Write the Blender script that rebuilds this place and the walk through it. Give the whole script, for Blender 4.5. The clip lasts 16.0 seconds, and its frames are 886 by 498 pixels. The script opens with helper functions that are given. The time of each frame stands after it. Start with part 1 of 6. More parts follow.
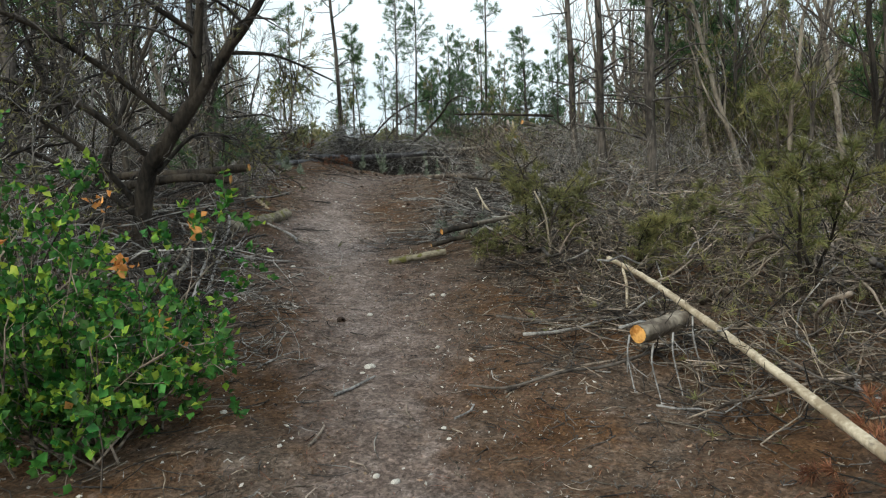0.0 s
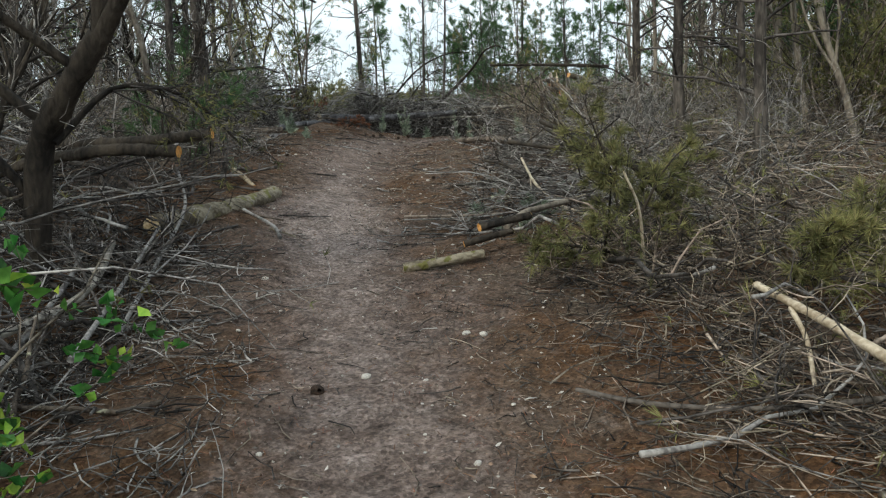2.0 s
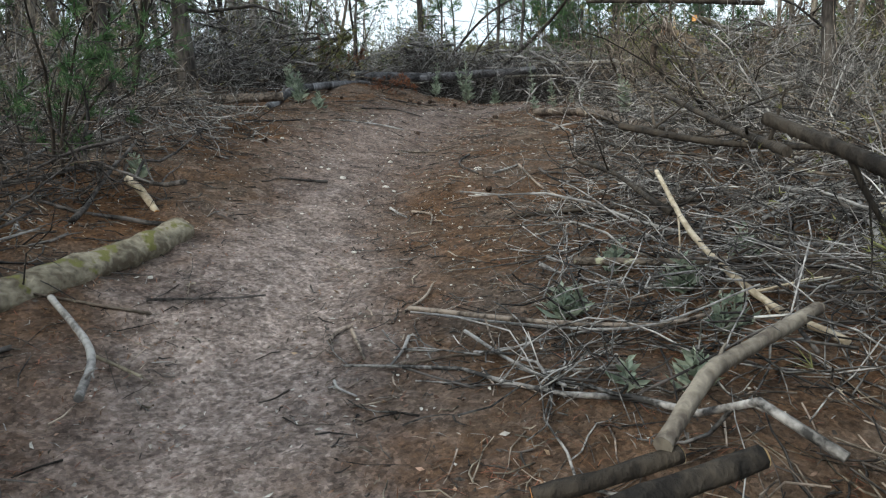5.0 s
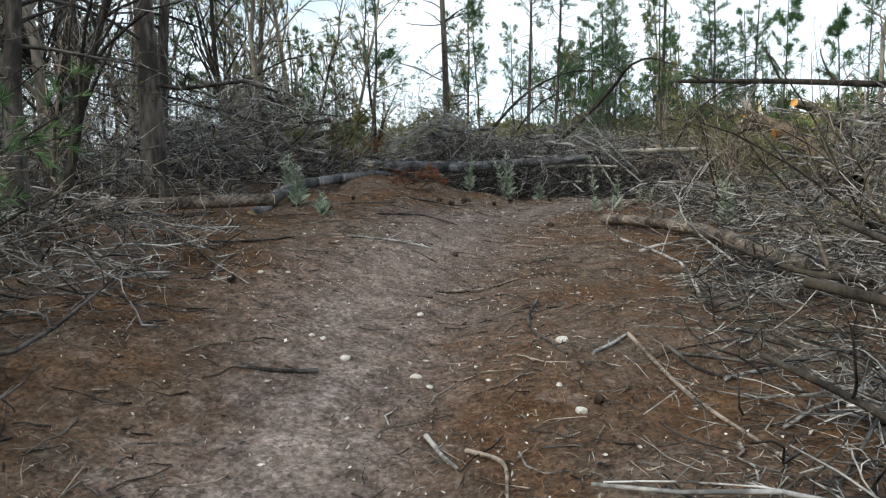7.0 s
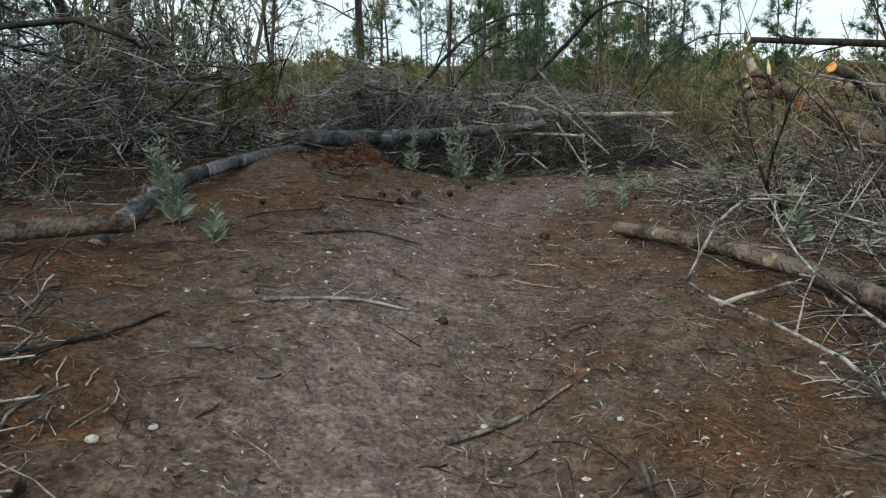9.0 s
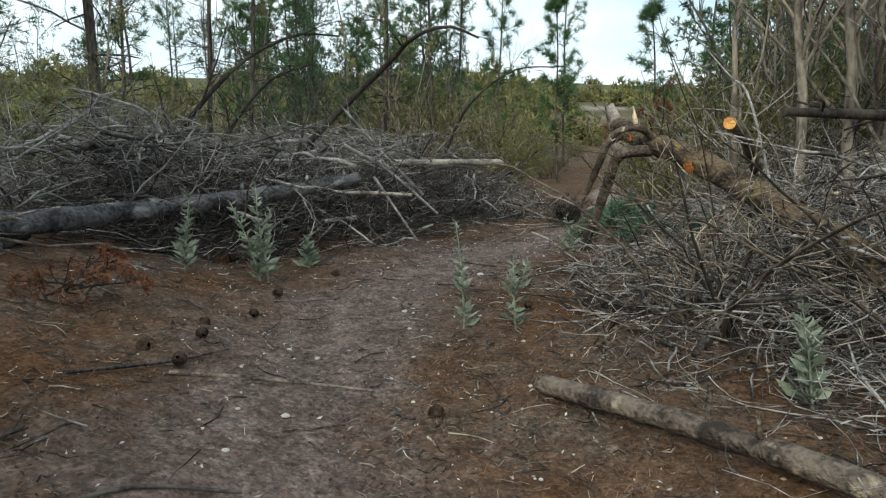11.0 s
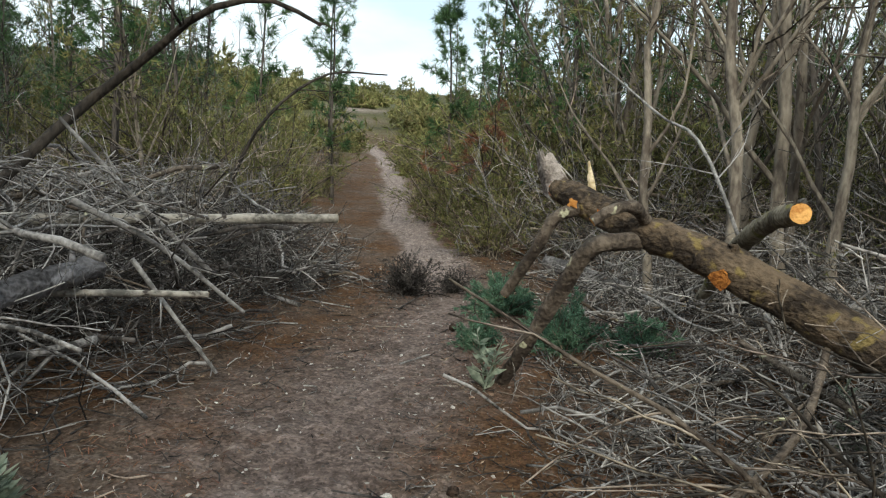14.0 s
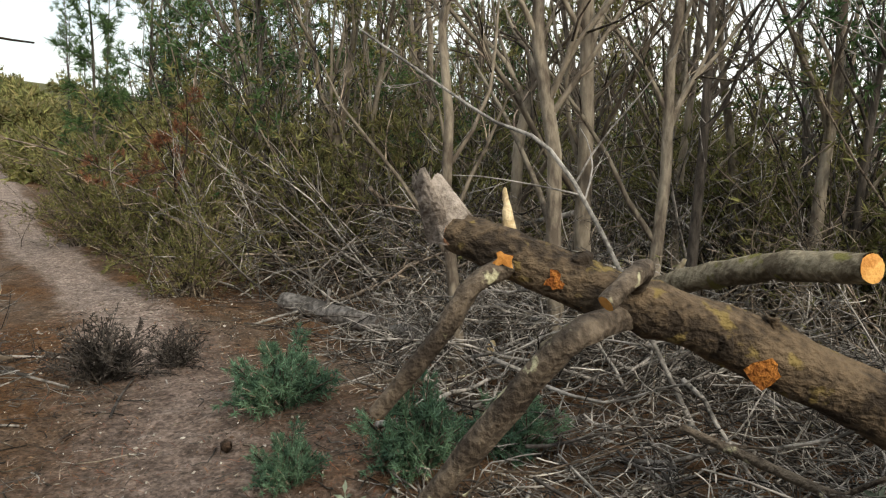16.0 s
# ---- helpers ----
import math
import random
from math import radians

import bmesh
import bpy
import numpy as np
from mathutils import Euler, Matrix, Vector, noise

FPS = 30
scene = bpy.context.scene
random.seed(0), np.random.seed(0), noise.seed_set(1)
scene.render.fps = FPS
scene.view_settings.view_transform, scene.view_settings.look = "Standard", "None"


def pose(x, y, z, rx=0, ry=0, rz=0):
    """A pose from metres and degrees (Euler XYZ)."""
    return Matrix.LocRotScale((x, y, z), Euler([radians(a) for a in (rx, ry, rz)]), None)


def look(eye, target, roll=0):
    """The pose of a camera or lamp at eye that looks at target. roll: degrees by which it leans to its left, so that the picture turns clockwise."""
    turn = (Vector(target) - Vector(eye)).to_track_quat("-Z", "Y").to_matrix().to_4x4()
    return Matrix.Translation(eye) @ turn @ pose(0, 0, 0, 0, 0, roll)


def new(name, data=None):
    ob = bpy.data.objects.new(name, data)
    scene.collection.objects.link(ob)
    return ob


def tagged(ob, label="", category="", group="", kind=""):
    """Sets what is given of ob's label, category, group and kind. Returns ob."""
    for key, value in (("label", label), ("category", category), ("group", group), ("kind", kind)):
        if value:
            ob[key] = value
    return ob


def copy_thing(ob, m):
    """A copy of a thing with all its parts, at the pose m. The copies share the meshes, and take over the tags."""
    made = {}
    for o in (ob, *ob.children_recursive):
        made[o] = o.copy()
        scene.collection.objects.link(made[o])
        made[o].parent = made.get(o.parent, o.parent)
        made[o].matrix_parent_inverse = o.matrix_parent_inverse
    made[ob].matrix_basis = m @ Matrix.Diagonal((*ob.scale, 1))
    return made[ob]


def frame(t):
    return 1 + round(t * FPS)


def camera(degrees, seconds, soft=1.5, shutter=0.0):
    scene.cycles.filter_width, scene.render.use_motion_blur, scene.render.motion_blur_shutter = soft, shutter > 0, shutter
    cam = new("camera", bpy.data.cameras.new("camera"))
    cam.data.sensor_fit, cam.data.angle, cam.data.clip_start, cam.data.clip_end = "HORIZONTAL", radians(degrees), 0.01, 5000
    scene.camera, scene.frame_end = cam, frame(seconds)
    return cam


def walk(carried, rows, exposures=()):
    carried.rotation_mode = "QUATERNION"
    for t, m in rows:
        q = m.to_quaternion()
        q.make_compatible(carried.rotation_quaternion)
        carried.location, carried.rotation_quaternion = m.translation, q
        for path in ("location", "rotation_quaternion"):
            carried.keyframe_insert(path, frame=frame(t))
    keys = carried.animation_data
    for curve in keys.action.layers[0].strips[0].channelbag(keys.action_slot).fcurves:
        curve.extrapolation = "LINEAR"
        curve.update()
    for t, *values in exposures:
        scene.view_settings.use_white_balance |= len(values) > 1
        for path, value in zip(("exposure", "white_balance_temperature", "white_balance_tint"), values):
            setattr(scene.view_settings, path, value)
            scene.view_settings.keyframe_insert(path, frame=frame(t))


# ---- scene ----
cam = camera(62.4, 16.0, soft=1.2)
PATH = [
    (0.0, (0.021, 0.430, 1.467), (0.010, 2.429, 1.399), -2.08),
    (0.5, (0.004, 1.084, 1.533), (-0.068, 3.081, 1.453), -0.95),
    (1.0, (0.034, 1.700, 1.614), (-0.052, 3.694, 1.493), -1.72),
    (1.5, (-0.019, 2.345, 1.658), (-0.128, 4.337, 1.521), -1.86),
    (2.0, (-0.049, 2.994, 1.719), (-0.144, 4.985, 1.545), -2.20),
    (2.5, (-0.124, 3.665, 1.796), (-0.234, 5.652, 1.596), -2.37),
    (3.0, (-0.132, 4.336, 1.874), (-0.262, 6.319, 1.644), -2.23),
    (3.2, (-0.113, 4.609, 1.934), (-0.272, 6.587, 1.684), -2.46),
    (5.3, (-0.100, 7.559, 2.283), (-0.455, 9.503, 1.976), -1.29),
    (5.5, (-0.162, 7.802, 2.347), (-0.584, 9.728, 2.014), -2.22),
    (6.0, (-0.363, 8.406, 2.405), (-0.805, 10.325, 2.056), -2.27),
    (6.5, (-0.550, 9.028, 2.532), (-0.942, 10.986, 2.424), -1.49),
    (7.0, (-0.741, 9.619, 2.653), (-1.081, 11.587, 2.562), -0.52),
    (7.5, (-1.019, 10.194, 2.800), (-1.292, 12.170, 2.664), -0.28),
    (8.0, (-1.221, 10.814, 2.942), (-1.456, 12.793, 2.767), -0.67),
    (8.5, (-1.479, 11.423, 3.096), (-1.602, 13.407, 2.876), -0.24),
    (9.0, (-1.609, 12.063, 3.187), (-1.664, 14.046, 2.935), -0.31),
    (9.5, (-1.806, 12.689, 3.323), (-1.725, 14.676, 3.107), 0.19),
    (10.0, (-1.862, 13.379, 3.380), (-1.644, 15.353, 3.141), -1.72),
    (10.2, (-1.879, 13.656, 3.464), (-1.598, 15.624, 3.244), -1.66),
    (12.3, (-1.941, 15.976, 4.006), (-1.044, 17.742, 3.730), -1.14),
    (12.5, (-1.874, 16.219, 4.052), (-0.977, 17.984, 3.768), -1.54),
    (13.0, (-1.776, 16.828, 4.108), (-0.740, 18.519, 3.854), 0.61),
    (13.5, (-1.596, 17.382, 4.199), (-0.430, 18.988, 3.945), 1.28),
    (14.0, (-1.496, 17.957, 4.253), (-0.274, 19.523, 4.025), 1.50),
    (14.5, (-1.387, 18.515, 4.321), (-0.003, 19.944, 4.117), 1.65),
    (15.0, (-1.236, 19.078, 4.343), (0.271, 20.373, 4.120), 1.86),
    (15.5, (-1.059, 19.617, 4.348), (0.669, 20.603, 4.141), 2.31),
    (16.0, (-0.692, 20.061, 4.361), (1.130, 20.859, 4.147), 1.05),
]
EXPOSURES = [(0.0, 0.2, 6150, -1), (2.5, 0.2, 6100, 0), (4.5, 0.4, 6000, 1), (5.5, 0.6, 5900, 1), (6.0, 0.75, 5900, 1), (7.0, 0.5, 6000, 1), (8.0, 0.2, 6050, 0), (10.0, 0.22, 6020, -2),
             (12.5, 0.35, 6020, -2), (14.5, 0.4, 6400, 2), (16.0, 0.52, 7000, 5)]
walk(cam, [(t, look(eye, target, roll)) for t, eye, target, roll in PATH], EXPOSURES)

# ---------------------------------------------------------------- world and sun
SUN_ELEVATION, SUN_AZIMUTH = 32.0, 215.0
world = bpy.data.worlds.new("sky")
scene.world = world
world.use_nodes = True
wn, wl = world.node_tree.nodes, world.node_tree.links
wn.clear()
w_out, w_bg, w_sky = wn.new("ShaderNodeOutputWorld"), wn.new("ShaderNodeBackground"), wn.new("ShaderNodeTexSky")
w_sky.sky_type, w_sky.sun_disc = "NISHITA", False
w_sky.sun_elevation, w_sky.sun_rotation = radians(SUN_ELEVATION), radians(SUN_AZIMUTH)
w_co, w_map, w_noise, w_ramp, w_mix = (wn.new("ShaderNodeTexCoord"), wn.new("ShaderNodeMapping"), wn.new("ShaderNodeTexNoise"),
                                       wn.new("ShaderNodeValToRGB"), wn.new("ShaderNodeMix"))
w_map.inputs["Scale"].default_value = (1.0, 1.0, 2.6)
w_noise.inputs["Scale"].default_value, w_noise.inputs["Detail"].default_value = 2.3, 6.0
w_ramp.color_ramp.elements[0].position, w_ramp.color_ramp.elements[1].position = 0.36, 0.56
w_ramp.color_ramp.elements[0].color = (0.45, 0.45, 0.45, 1)
w_mix.data_type = "RGBA"
w_mix.inputs[7].default_value = (8.6, 8.9, 9.3, 1)
wl.new(w_co.outputs["Generated"], w_map.inputs["Vector"])
wl.new(w_map.outputs["Vector"], w_noise.inputs["Vector"])
wl.new(w_noise.outputs["Fac"], w_ramp.inputs["Fac"])
wl.new(w_ramp.outputs["Color"], w_mix.inputs[0])
wl.new(w_sky.outputs["Color"], w_mix.inputs[6])
wl.new(w_mix.outputs[2], w_bg.inputs["Color"])
w_bg.inputs["Strength"].default_value = 0.115
wl.new(w_bg.outputs["Background"], w_out.inputs["Surface"])

sun = new("sun", bpy.data.lights.new("sun", "SUN"))
sun.data.energy, sun.data.angle, sun.data.color = 2.1, radians(12), (1.0, 0.90, 0.76)
az, el = radians(SUN_AZIMUTH), radians(SUN_ELEVATION)
sun.matrix_world = look((0, 0, 60), (-math.sin(az) * math.cos(el) * 50, -math.cos(az) * math.cos(el) * 50, 60 - math.sin(el) * 50))

# ---------------------------------------------------------------- terrain
RISE_Y = np.array([-400, -60, 0, 5.26, 7.3, 11.3, 14.2, 17.7, 20, 22.5, 28, 32.5, 50, 120, 300, 500, 1500], float)
RISE_Z = np.array([-40, -8, -0.3, 0.45, 0.76, 1.5, 2.03, 2.52, 2.86, 2.92, 3.02, 3.15, 4.8, 12, 33, 44, 60], float)
TRAIL = [(0.0, -60), (0.0, 3.0), (-0.35, 7.0), (-1.1, 11.0), (-1.7, 14.0), (-1.35, 18.0), (-0.3, 20.4), (1.5, 22.6), (4.0, 26.5),
         (7.3, 32.5), (19.5, 50), (40, 90)]

# the bare strip that feet have worn, a little to one side of the open way
TREAD = [(0.0, -60), (0.0, 2.0), (-0.27, 3.9), (-0.6, 6.3), (-1.2, 9.0), (-1.53, 10.5), (-1.75, 12.0), (-1.97, 13.6), (-2.02, 15.0), (-1.9, 16.2), (-1.77, 17.9), (-0.85, 20.0),
         (0.16, 21.05), (1.84, 22.5), (2.82, 23.4), (4.24, 25.4), (8.2, 32.2), (12.3, 38.3), (16.8, 45.7), (40, 90)]


def smooth_rise(y):
    """The height of the slope, rounded over its knees."""
    y = np.asarray(y, float)
    w = np.clip(np.abs(y - 10) * 0.12, 1.0, 40.0)
    return sum(np.interp(y + k * w, RISE_Y, RISE_Z) for k in (-1, -0.5, 0, 0.5, 1)) / 5


def trail_distance(x, y, line=TRAIL):
    """Distance from the middle of the trail."""
    x, y = np.asarray(x, float), np.asarray(y, float)
    best = np.full(np.broadcast(x, y).shape, 1e9)
    for (ax, ay), (bx, by) in zip(line[:-1], line[1:]):
        dx, dy = bx - ax, by - ay
        u = np.clip(((x - ax) * dx + (y - ay) * dy) / (dx * dx + dy * dy), 0, 1)
        best = np.minimum(best, np.hypot(x - ax - u * dx, y - ay - u * dy))
    return best


def ground_z(x, y):
    x, y = np.asarray(x, float), np.asarray(y, float)
    z = smooth_rise(y)
    d = trail_distance(x, y)
    near = np.exp(-((np.hypot(x, y - 12) / 60) ** 2))
    z = z - 0.05 * np.exp(-((d / 0.8) ** 2)) * near
    bump = (0.035 * np.sin(1.9 * x + 0.7 * y) + 0.03 * np.sin(2.7 * y - 1.3 * x + 1) + 0.018 * np.sin(5.1 * x + 3.3 * y)
            + 0.012 * np.sin(8.3 * y - 4.1 * x))
    z = z + bump * np.clip(d / 1.5, 0.25, 1.0) * near
    z = z + (0.2 * np.clip(-1.4 - x, 0, 2) + 0.04 * np.clip(-3.4 - x, 0, 5)) * np.clip((y - 6) / 4, 0, 1) * np.clip((26 - y) / 5, 0, 1) * near
    far = np.clip((np.hypot(x, y) - 60) / 200, 0, 1)
    return z + far * (5 * np.sin(x * 0.013 + 0.6) + 3 * np.sin(x * 0.031 + y * 0.01))


# ---------------------------------------------------------------- end of terrain

# ---------------------------------------------------------------- materials
def node_material(name, dark, light, rough=0.85, scale=8.0, bump=0.4, island=0.35, stretch=(1, 1, 1), spot=None, spot_scale=3.0, spot_at=0.6, hue=None):
    """Two colours mixed by fine and coarse noise, with spots of a third, and each loose piece a little different."""
    m = bpy.data.materials.new(name)
    m.use_nodes = True
    n, l = m.node_tree.nodes, m.node_tree.links
    bsdf = n["Principled BSDF"]
    bsdf.inputs["Roughness"].default_value = rough
    bsdf.inputs["Specular IOR Level"].default_value = 0.25
    co, mp = n.new("ShaderNodeTexCoord"), n.new("ShaderNodeMapping")
    mp.inputs["Scale"].default_value = stretch
    l.new(co.outputs["Object"], mp.inputs["Vector"])
    fine, coarse = n.new("ShaderNodeTexNoise"), n.new("ShaderNodeTexNoise")
    fine.inputs["Scale"].default_value, fine.inputs["Detail"].default_value = scale * 4, 5
    coarse.inputs["Scale"].default_value, coarse.inputs["Detail"].default_value = scale * 0.6, 3
    for x in (fine, coarse):
        l.new(mp.outputs["Vector"], x.inputs["Vector"])
    add = n.new("ShaderNodeMath")
    add.operation = "MULTIPLY_ADD"
    add.inputs[1].default_value = 0.6
    l.new(fine.outputs["Fac"], add.inputs[0])
    l.new(coarse.outputs["Fac"], add.inputs[2])
    ramp = n.new("ShaderNodeValToRGB")
    ramp.color_ramp.elements[0].position, ramp.color_ramp.elements[1].position = 0.67, 0.93
    ramp.color_ramp.elements[0].color, ramp.color_ramp.elements[1].color = (*dark, 1), (*light, 1)
    l.new(add.outputs[0], ramp.inputs["Fac"])
    colour = ramp.outputs["Color"]
    if spot:
        sn, sr, sm = n.new("ShaderNodeTexNoise"), n.new("ShaderNodeValToRGB"), n.new("ShaderNodeMix")
        sn.inputs["Scale"].default_value, sn.inputs["Detail"].default_value = spot_scale, 4
        l.new(co.outputs["Object"], sn.inputs["Vector"])
        sr.color_ramp.elements[0].position, sr.color_ramp.elements[1].position = spot_at, spot_at + 0.06
        l.new(sn.outputs["Fac"], sr.inputs["Fac"])
        sm.data_type = "RGBA"
        sm.inputs[7].default_value = (*spot, 1)
        l.new(sr.outputs["Color"], sm.inputs[0])
        l.new(colour, sm.inputs[6])
        colour = sm.outputs[2]
    geo, vary, rnd = n.new("ShaderNodeNewGeometry"), n.new("ShaderNodeHueSaturation"), n.new("ShaderNodeMapRange")
    rnd.inputs["To Min"].default_value, rnd.inputs["To Max"].default_value = 1 - island, 1 + island
    l.new(geo.outputs["Random Per Island"], rnd.inputs["Value"])
    l.new(rnd.outputs["Result"], vary.inputs["Value"])
    l.new(colour, vary.inputs["Color"])
    if hue:
        hr = n.new("ShaderNodeMapRange")
        hr.inputs["To Min"].default_value, hr.inputs["To Max"].default_value = 0.5 - hue, 0.5 + hue
        mul = n.new("ShaderNodeMath")
        mul.operation = "FRACT"
        m7 = n.new("ShaderNodeMath")
        m7.operation = "MULTIPLY"
        m7.inputs[1].default_value = 7.31
        l.new(geo.outputs["Random Per Island"], m7.inputs[0])
        l.new(m7.outputs[0], mul.inputs[0])
        l.new(mul.outputs[0], hr.inputs["Value"])
        l.new(hr.outputs["Result"], vary.inputs["Hue"])
    l.new(vary.outputs["Color"], bsdf.inputs["Base Color"])
    if bump:
        b = n.new("ShaderNodeBump")
        b.inputs["Strength"].default_value, b.inputs["Distance"].default_value = bump, 0.035
        l.new(fine.outputs["Fac"], b.inputs["Height"])
        l.new(b.outputs["Normal"], bsdf.inputs["Normal"])
    return m


def leafy(m, amount=0.35):
    """Thin leaves let some light through."""
    n, l = m.node_tree.nodes, m.node_tree.links
    bsdf, out = n["Principled BSDF"], n["Material Output"]
    tr, mix = n.new("ShaderNodeBsdfTranslucent"), n.new("ShaderNodeMixShader")
    mix.inputs[0].default_value = amount
    l.new(bsdf.inputs["Base Color"].links[0].from_socket, tr.inputs["Color"])
    l.new(bsdf.outputs[0], mix.inputs[1])
    l.new(tr.outputs[0], mix.inputs[2])
    l.new(mix.outputs[0], out.inputs["Surface"])
    return m


BARK_PINE = node_material("pine bark", (0.03, 0.025, 0.022), (0.135, 0.115, 0.1), scale=6, bump=0.9, island=0.15, stretch=(1, 1, 0.3))
BARK_DARK = node_material("dark bark", (0.016, 0.013, 0.011), (0.06, 0.048, 0.037), scale=7, bump=0.9, island=0.2, stretch=(1, 1, 0.3))
BARK_GREY = node_material("grey bark", (0.10, 0.08, 0.065), (0.29, 0.25, 0.20), scale=6, bump=0.6, island=0.2, stretch=(1, 1, 0.4))
BARK_LICHEN = node_material("lichened bark", (0.035, 0.025, 0.018), (0.16, 0.115, 0.075), scale=9, bump=1.2, island=0.1, stretch=(1, 0.75, 1),
                            spot=(0.21, 0.155, 0.06), spot_scale=9, spot_at=0.6)
PLATE_GREY = node_material("grey bark plate", (0.13, 0.105, 0.09), (0.40, 0.345, 0.31), scale=10, bump=0.8, island=0.05, spot=(0.2, 0.1, 0.06), spot_scale=14, spot_at=0.62)
BARK_MOSSY = node_material("mossy bark", (0.10, 0.08, 0.055), (0.30, 0.26, 0.19), scale=7, bump=0.8, island=0.1, spot=(0.15, 0.14, 0.045), spot_scale=9, spot_at=0.58)
BARK_SPOTTED = node_material("branch bark with pale lichen", (0.05, 0.038, 0.03), (0.17, 0.135, 0.105), scale=9, bump=0.8, island=0.1,
                             spot=(0.50, 0.48, 0.33), spot_scale=11, spot_at=0.63)
TWIG_GREY = node_material("dead grey twigs", (0.04, 0.037, 0.035), (0.37, 0.345, 0.325), scale=10, bump=0.2, island=0.75, hue=0.012)
TWIG_BROWN = node_material("dead brown twigs", (0.04, 0.032, 0.026), (0.30, 0.245, 0.195), scale=10, bump=0.2, island=0.75, hue=0.015)
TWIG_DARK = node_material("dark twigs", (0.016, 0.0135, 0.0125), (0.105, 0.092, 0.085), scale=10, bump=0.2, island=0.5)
TWIG_COOL = node_material("bleached twigs", (0.11, 0.102, 0.098), (0.35, 0.33, 0.315), scale=10, bump=0.2, island=0.5)
WOOD_PALE = node_material("peeled pale wood", (0.30, 0.235, 0.16), (0.58, 0.49, 0.37), rough=0.7, scale=9, bump=0.3, island=0.08, spot=(0.16, 0.13, 0.10), spot_scale=7, spot_at=0.62)
POLE_GREY = node_material("weathered pole", (0.12, 0.11, 0.095), (0.38, 0.345, 0.30), rough=0.8, scale=8, bump=0.4, island=0.08, spot=(0.05, 0.04, 0.035), spot_scale=9, spot_at=0.6)
WOOD_GREY = node_material("weathered log", (0.06, 0.055, 0.053), (0.26, 0.242, 0.235), scale=7, bump=0.6, island=0.08, spot=(0.09, 0.07, 0.06), spot_scale=5, spot_at=0.58)
WOOD_DIM = node_material("dark weathered log", (0.03, 0.028, 0.029), (0.15, 0.142, 0.148), scale=8, bump=0.9, island=0.08, spot=(0.27, 0.26, 0.27), spot_scale=5, spot_at=0.6)
WOOD_LOG = node_material("brown log bark", (0.04, 0.031, 0.026), (0.20, 0.16, 0.13), scale=9, bump=1.1, island=0.08, spot=(0.40, 0.33, 0.24), spot_scale=6, spot_at=0.66)
WOOD_CUT = node_material("fresh orange cut wood", (0.48, 0.20, 0.045), (0.78, 0.42, 0.13), rough=0.7, scale=14, bump=0.3, island=0.1)
WOOD_SPLINTER = node_material("splintered cream wood", (0.50, 0.37, 0.20), (0.78, 0.65, 0.44), rough=0.7, scale=12, bump=0.4, island=0.15)
WOOD_ROT = node_material("rotten orange heartwood", (0.22, 0.07, 0.015), (0.55, 0.22, 0.05), scale=14, bump=0.9, island=0.1)
LEAF_GREEN = leafy(node_material("glossy green leaves", (0.026, 0.085, 0.018), (0.085, 0.225, 0.042), rough=0.45, scale=9, bump=0.1, island=0.45, hue=0.02))
LEAF_LIME = leafy(node_material("young lime leaves", (0.16, 0.30, 0.03), (0.38, 0.50, 0.07), rough=0.5, scale=9, bump=0.1, island=0.3, hue=0.025))
LEAF_ORANGE = leafy(node_material("withered orange leaves", (0.42, 0.17, 0.04), (0.72, 0.36, 0.12), rough=0.7, scale=9, bump=0.1, island=0.3))
LEAF_SAGE = leafy(node_material("downy grey green leaves", (0.155, 0.19, 0.142), (0.35, 0.385, 0.295), rough=0.9, scale=9, bump=0.1, island=0.3, hue=0.02), 0.2)
LEAF_BROWN = node_material("fallen brown leaves", (0.10, 0.06, 0.04), (0.30, 0.205, 0.145), rough=0.8, scale=9, bump=0.1, island=0.5, hue=0.015)
NEEDLE_GREEN = leafy(node_material("green pine needles", (0.045, 0.09, 0.036), (0.115, 0.19, 0.075), rough=0.6, scale=5, bump=0, island=0.5, hue=0.02))
NEEDLE_OLIVE = leafy(node_material("olive scrub leaves", (0.115, 0.12, 0.042), (0.28, 0.265, 0.105), rough=0.7, scale=2, bump=0, island=0.5, hue=0.03))
LEAF_HAZY = leafy(node_material("grey green leaves of thin trees", (0.075, 0.115, 0.075), (0.19, 0.245, 0.16), rough=0.7, scale=5, bump=0, island=0.5, hue=0.03), 0.5)
NEEDLE_TEAL = leafy(node_material("bluish green heath leaves", (0.07, 0.14, 0.095), (0.17, 0.28, 0.18), rough=0.7, scale=5, bump=0, island=0.5, hue=0.02))
NEEDLE_RUST = leafy(node_material("dead rust needles", (0.10, 0.045, 0.026), (0.27, 0.125, 0.07), rough=0.8, scale=5, bump=0, island=0.5, hue=0.015), 0.2)
NEEDLE_DULL = leafy(node_material("dying olive brown needles", (0.10, 0.10, 0.042), (0.26, 0.245, 0.10), rough=0.8, scale=5, bump=0, island=0.5, hue=0.03), 0.25)
STONE = node_material("pale stones", (0.34, 0.31, 0.28), (0.62, 0.58, 0.53), scale=12, bump=0.4, island=0.25)
CONE = node_material("dark pine cone scales", (0.02, 0.013, 0.009), (0.08, 0.05, 0.035), scale=20, bump=0.5, island=0.4)
SCRUB_FAR = node_material("far hillside scrub", (0.05, 0.055, 0.025), (0.14, 0.135, 0.065), scale=0.2, bump=0.2, island=0.0)


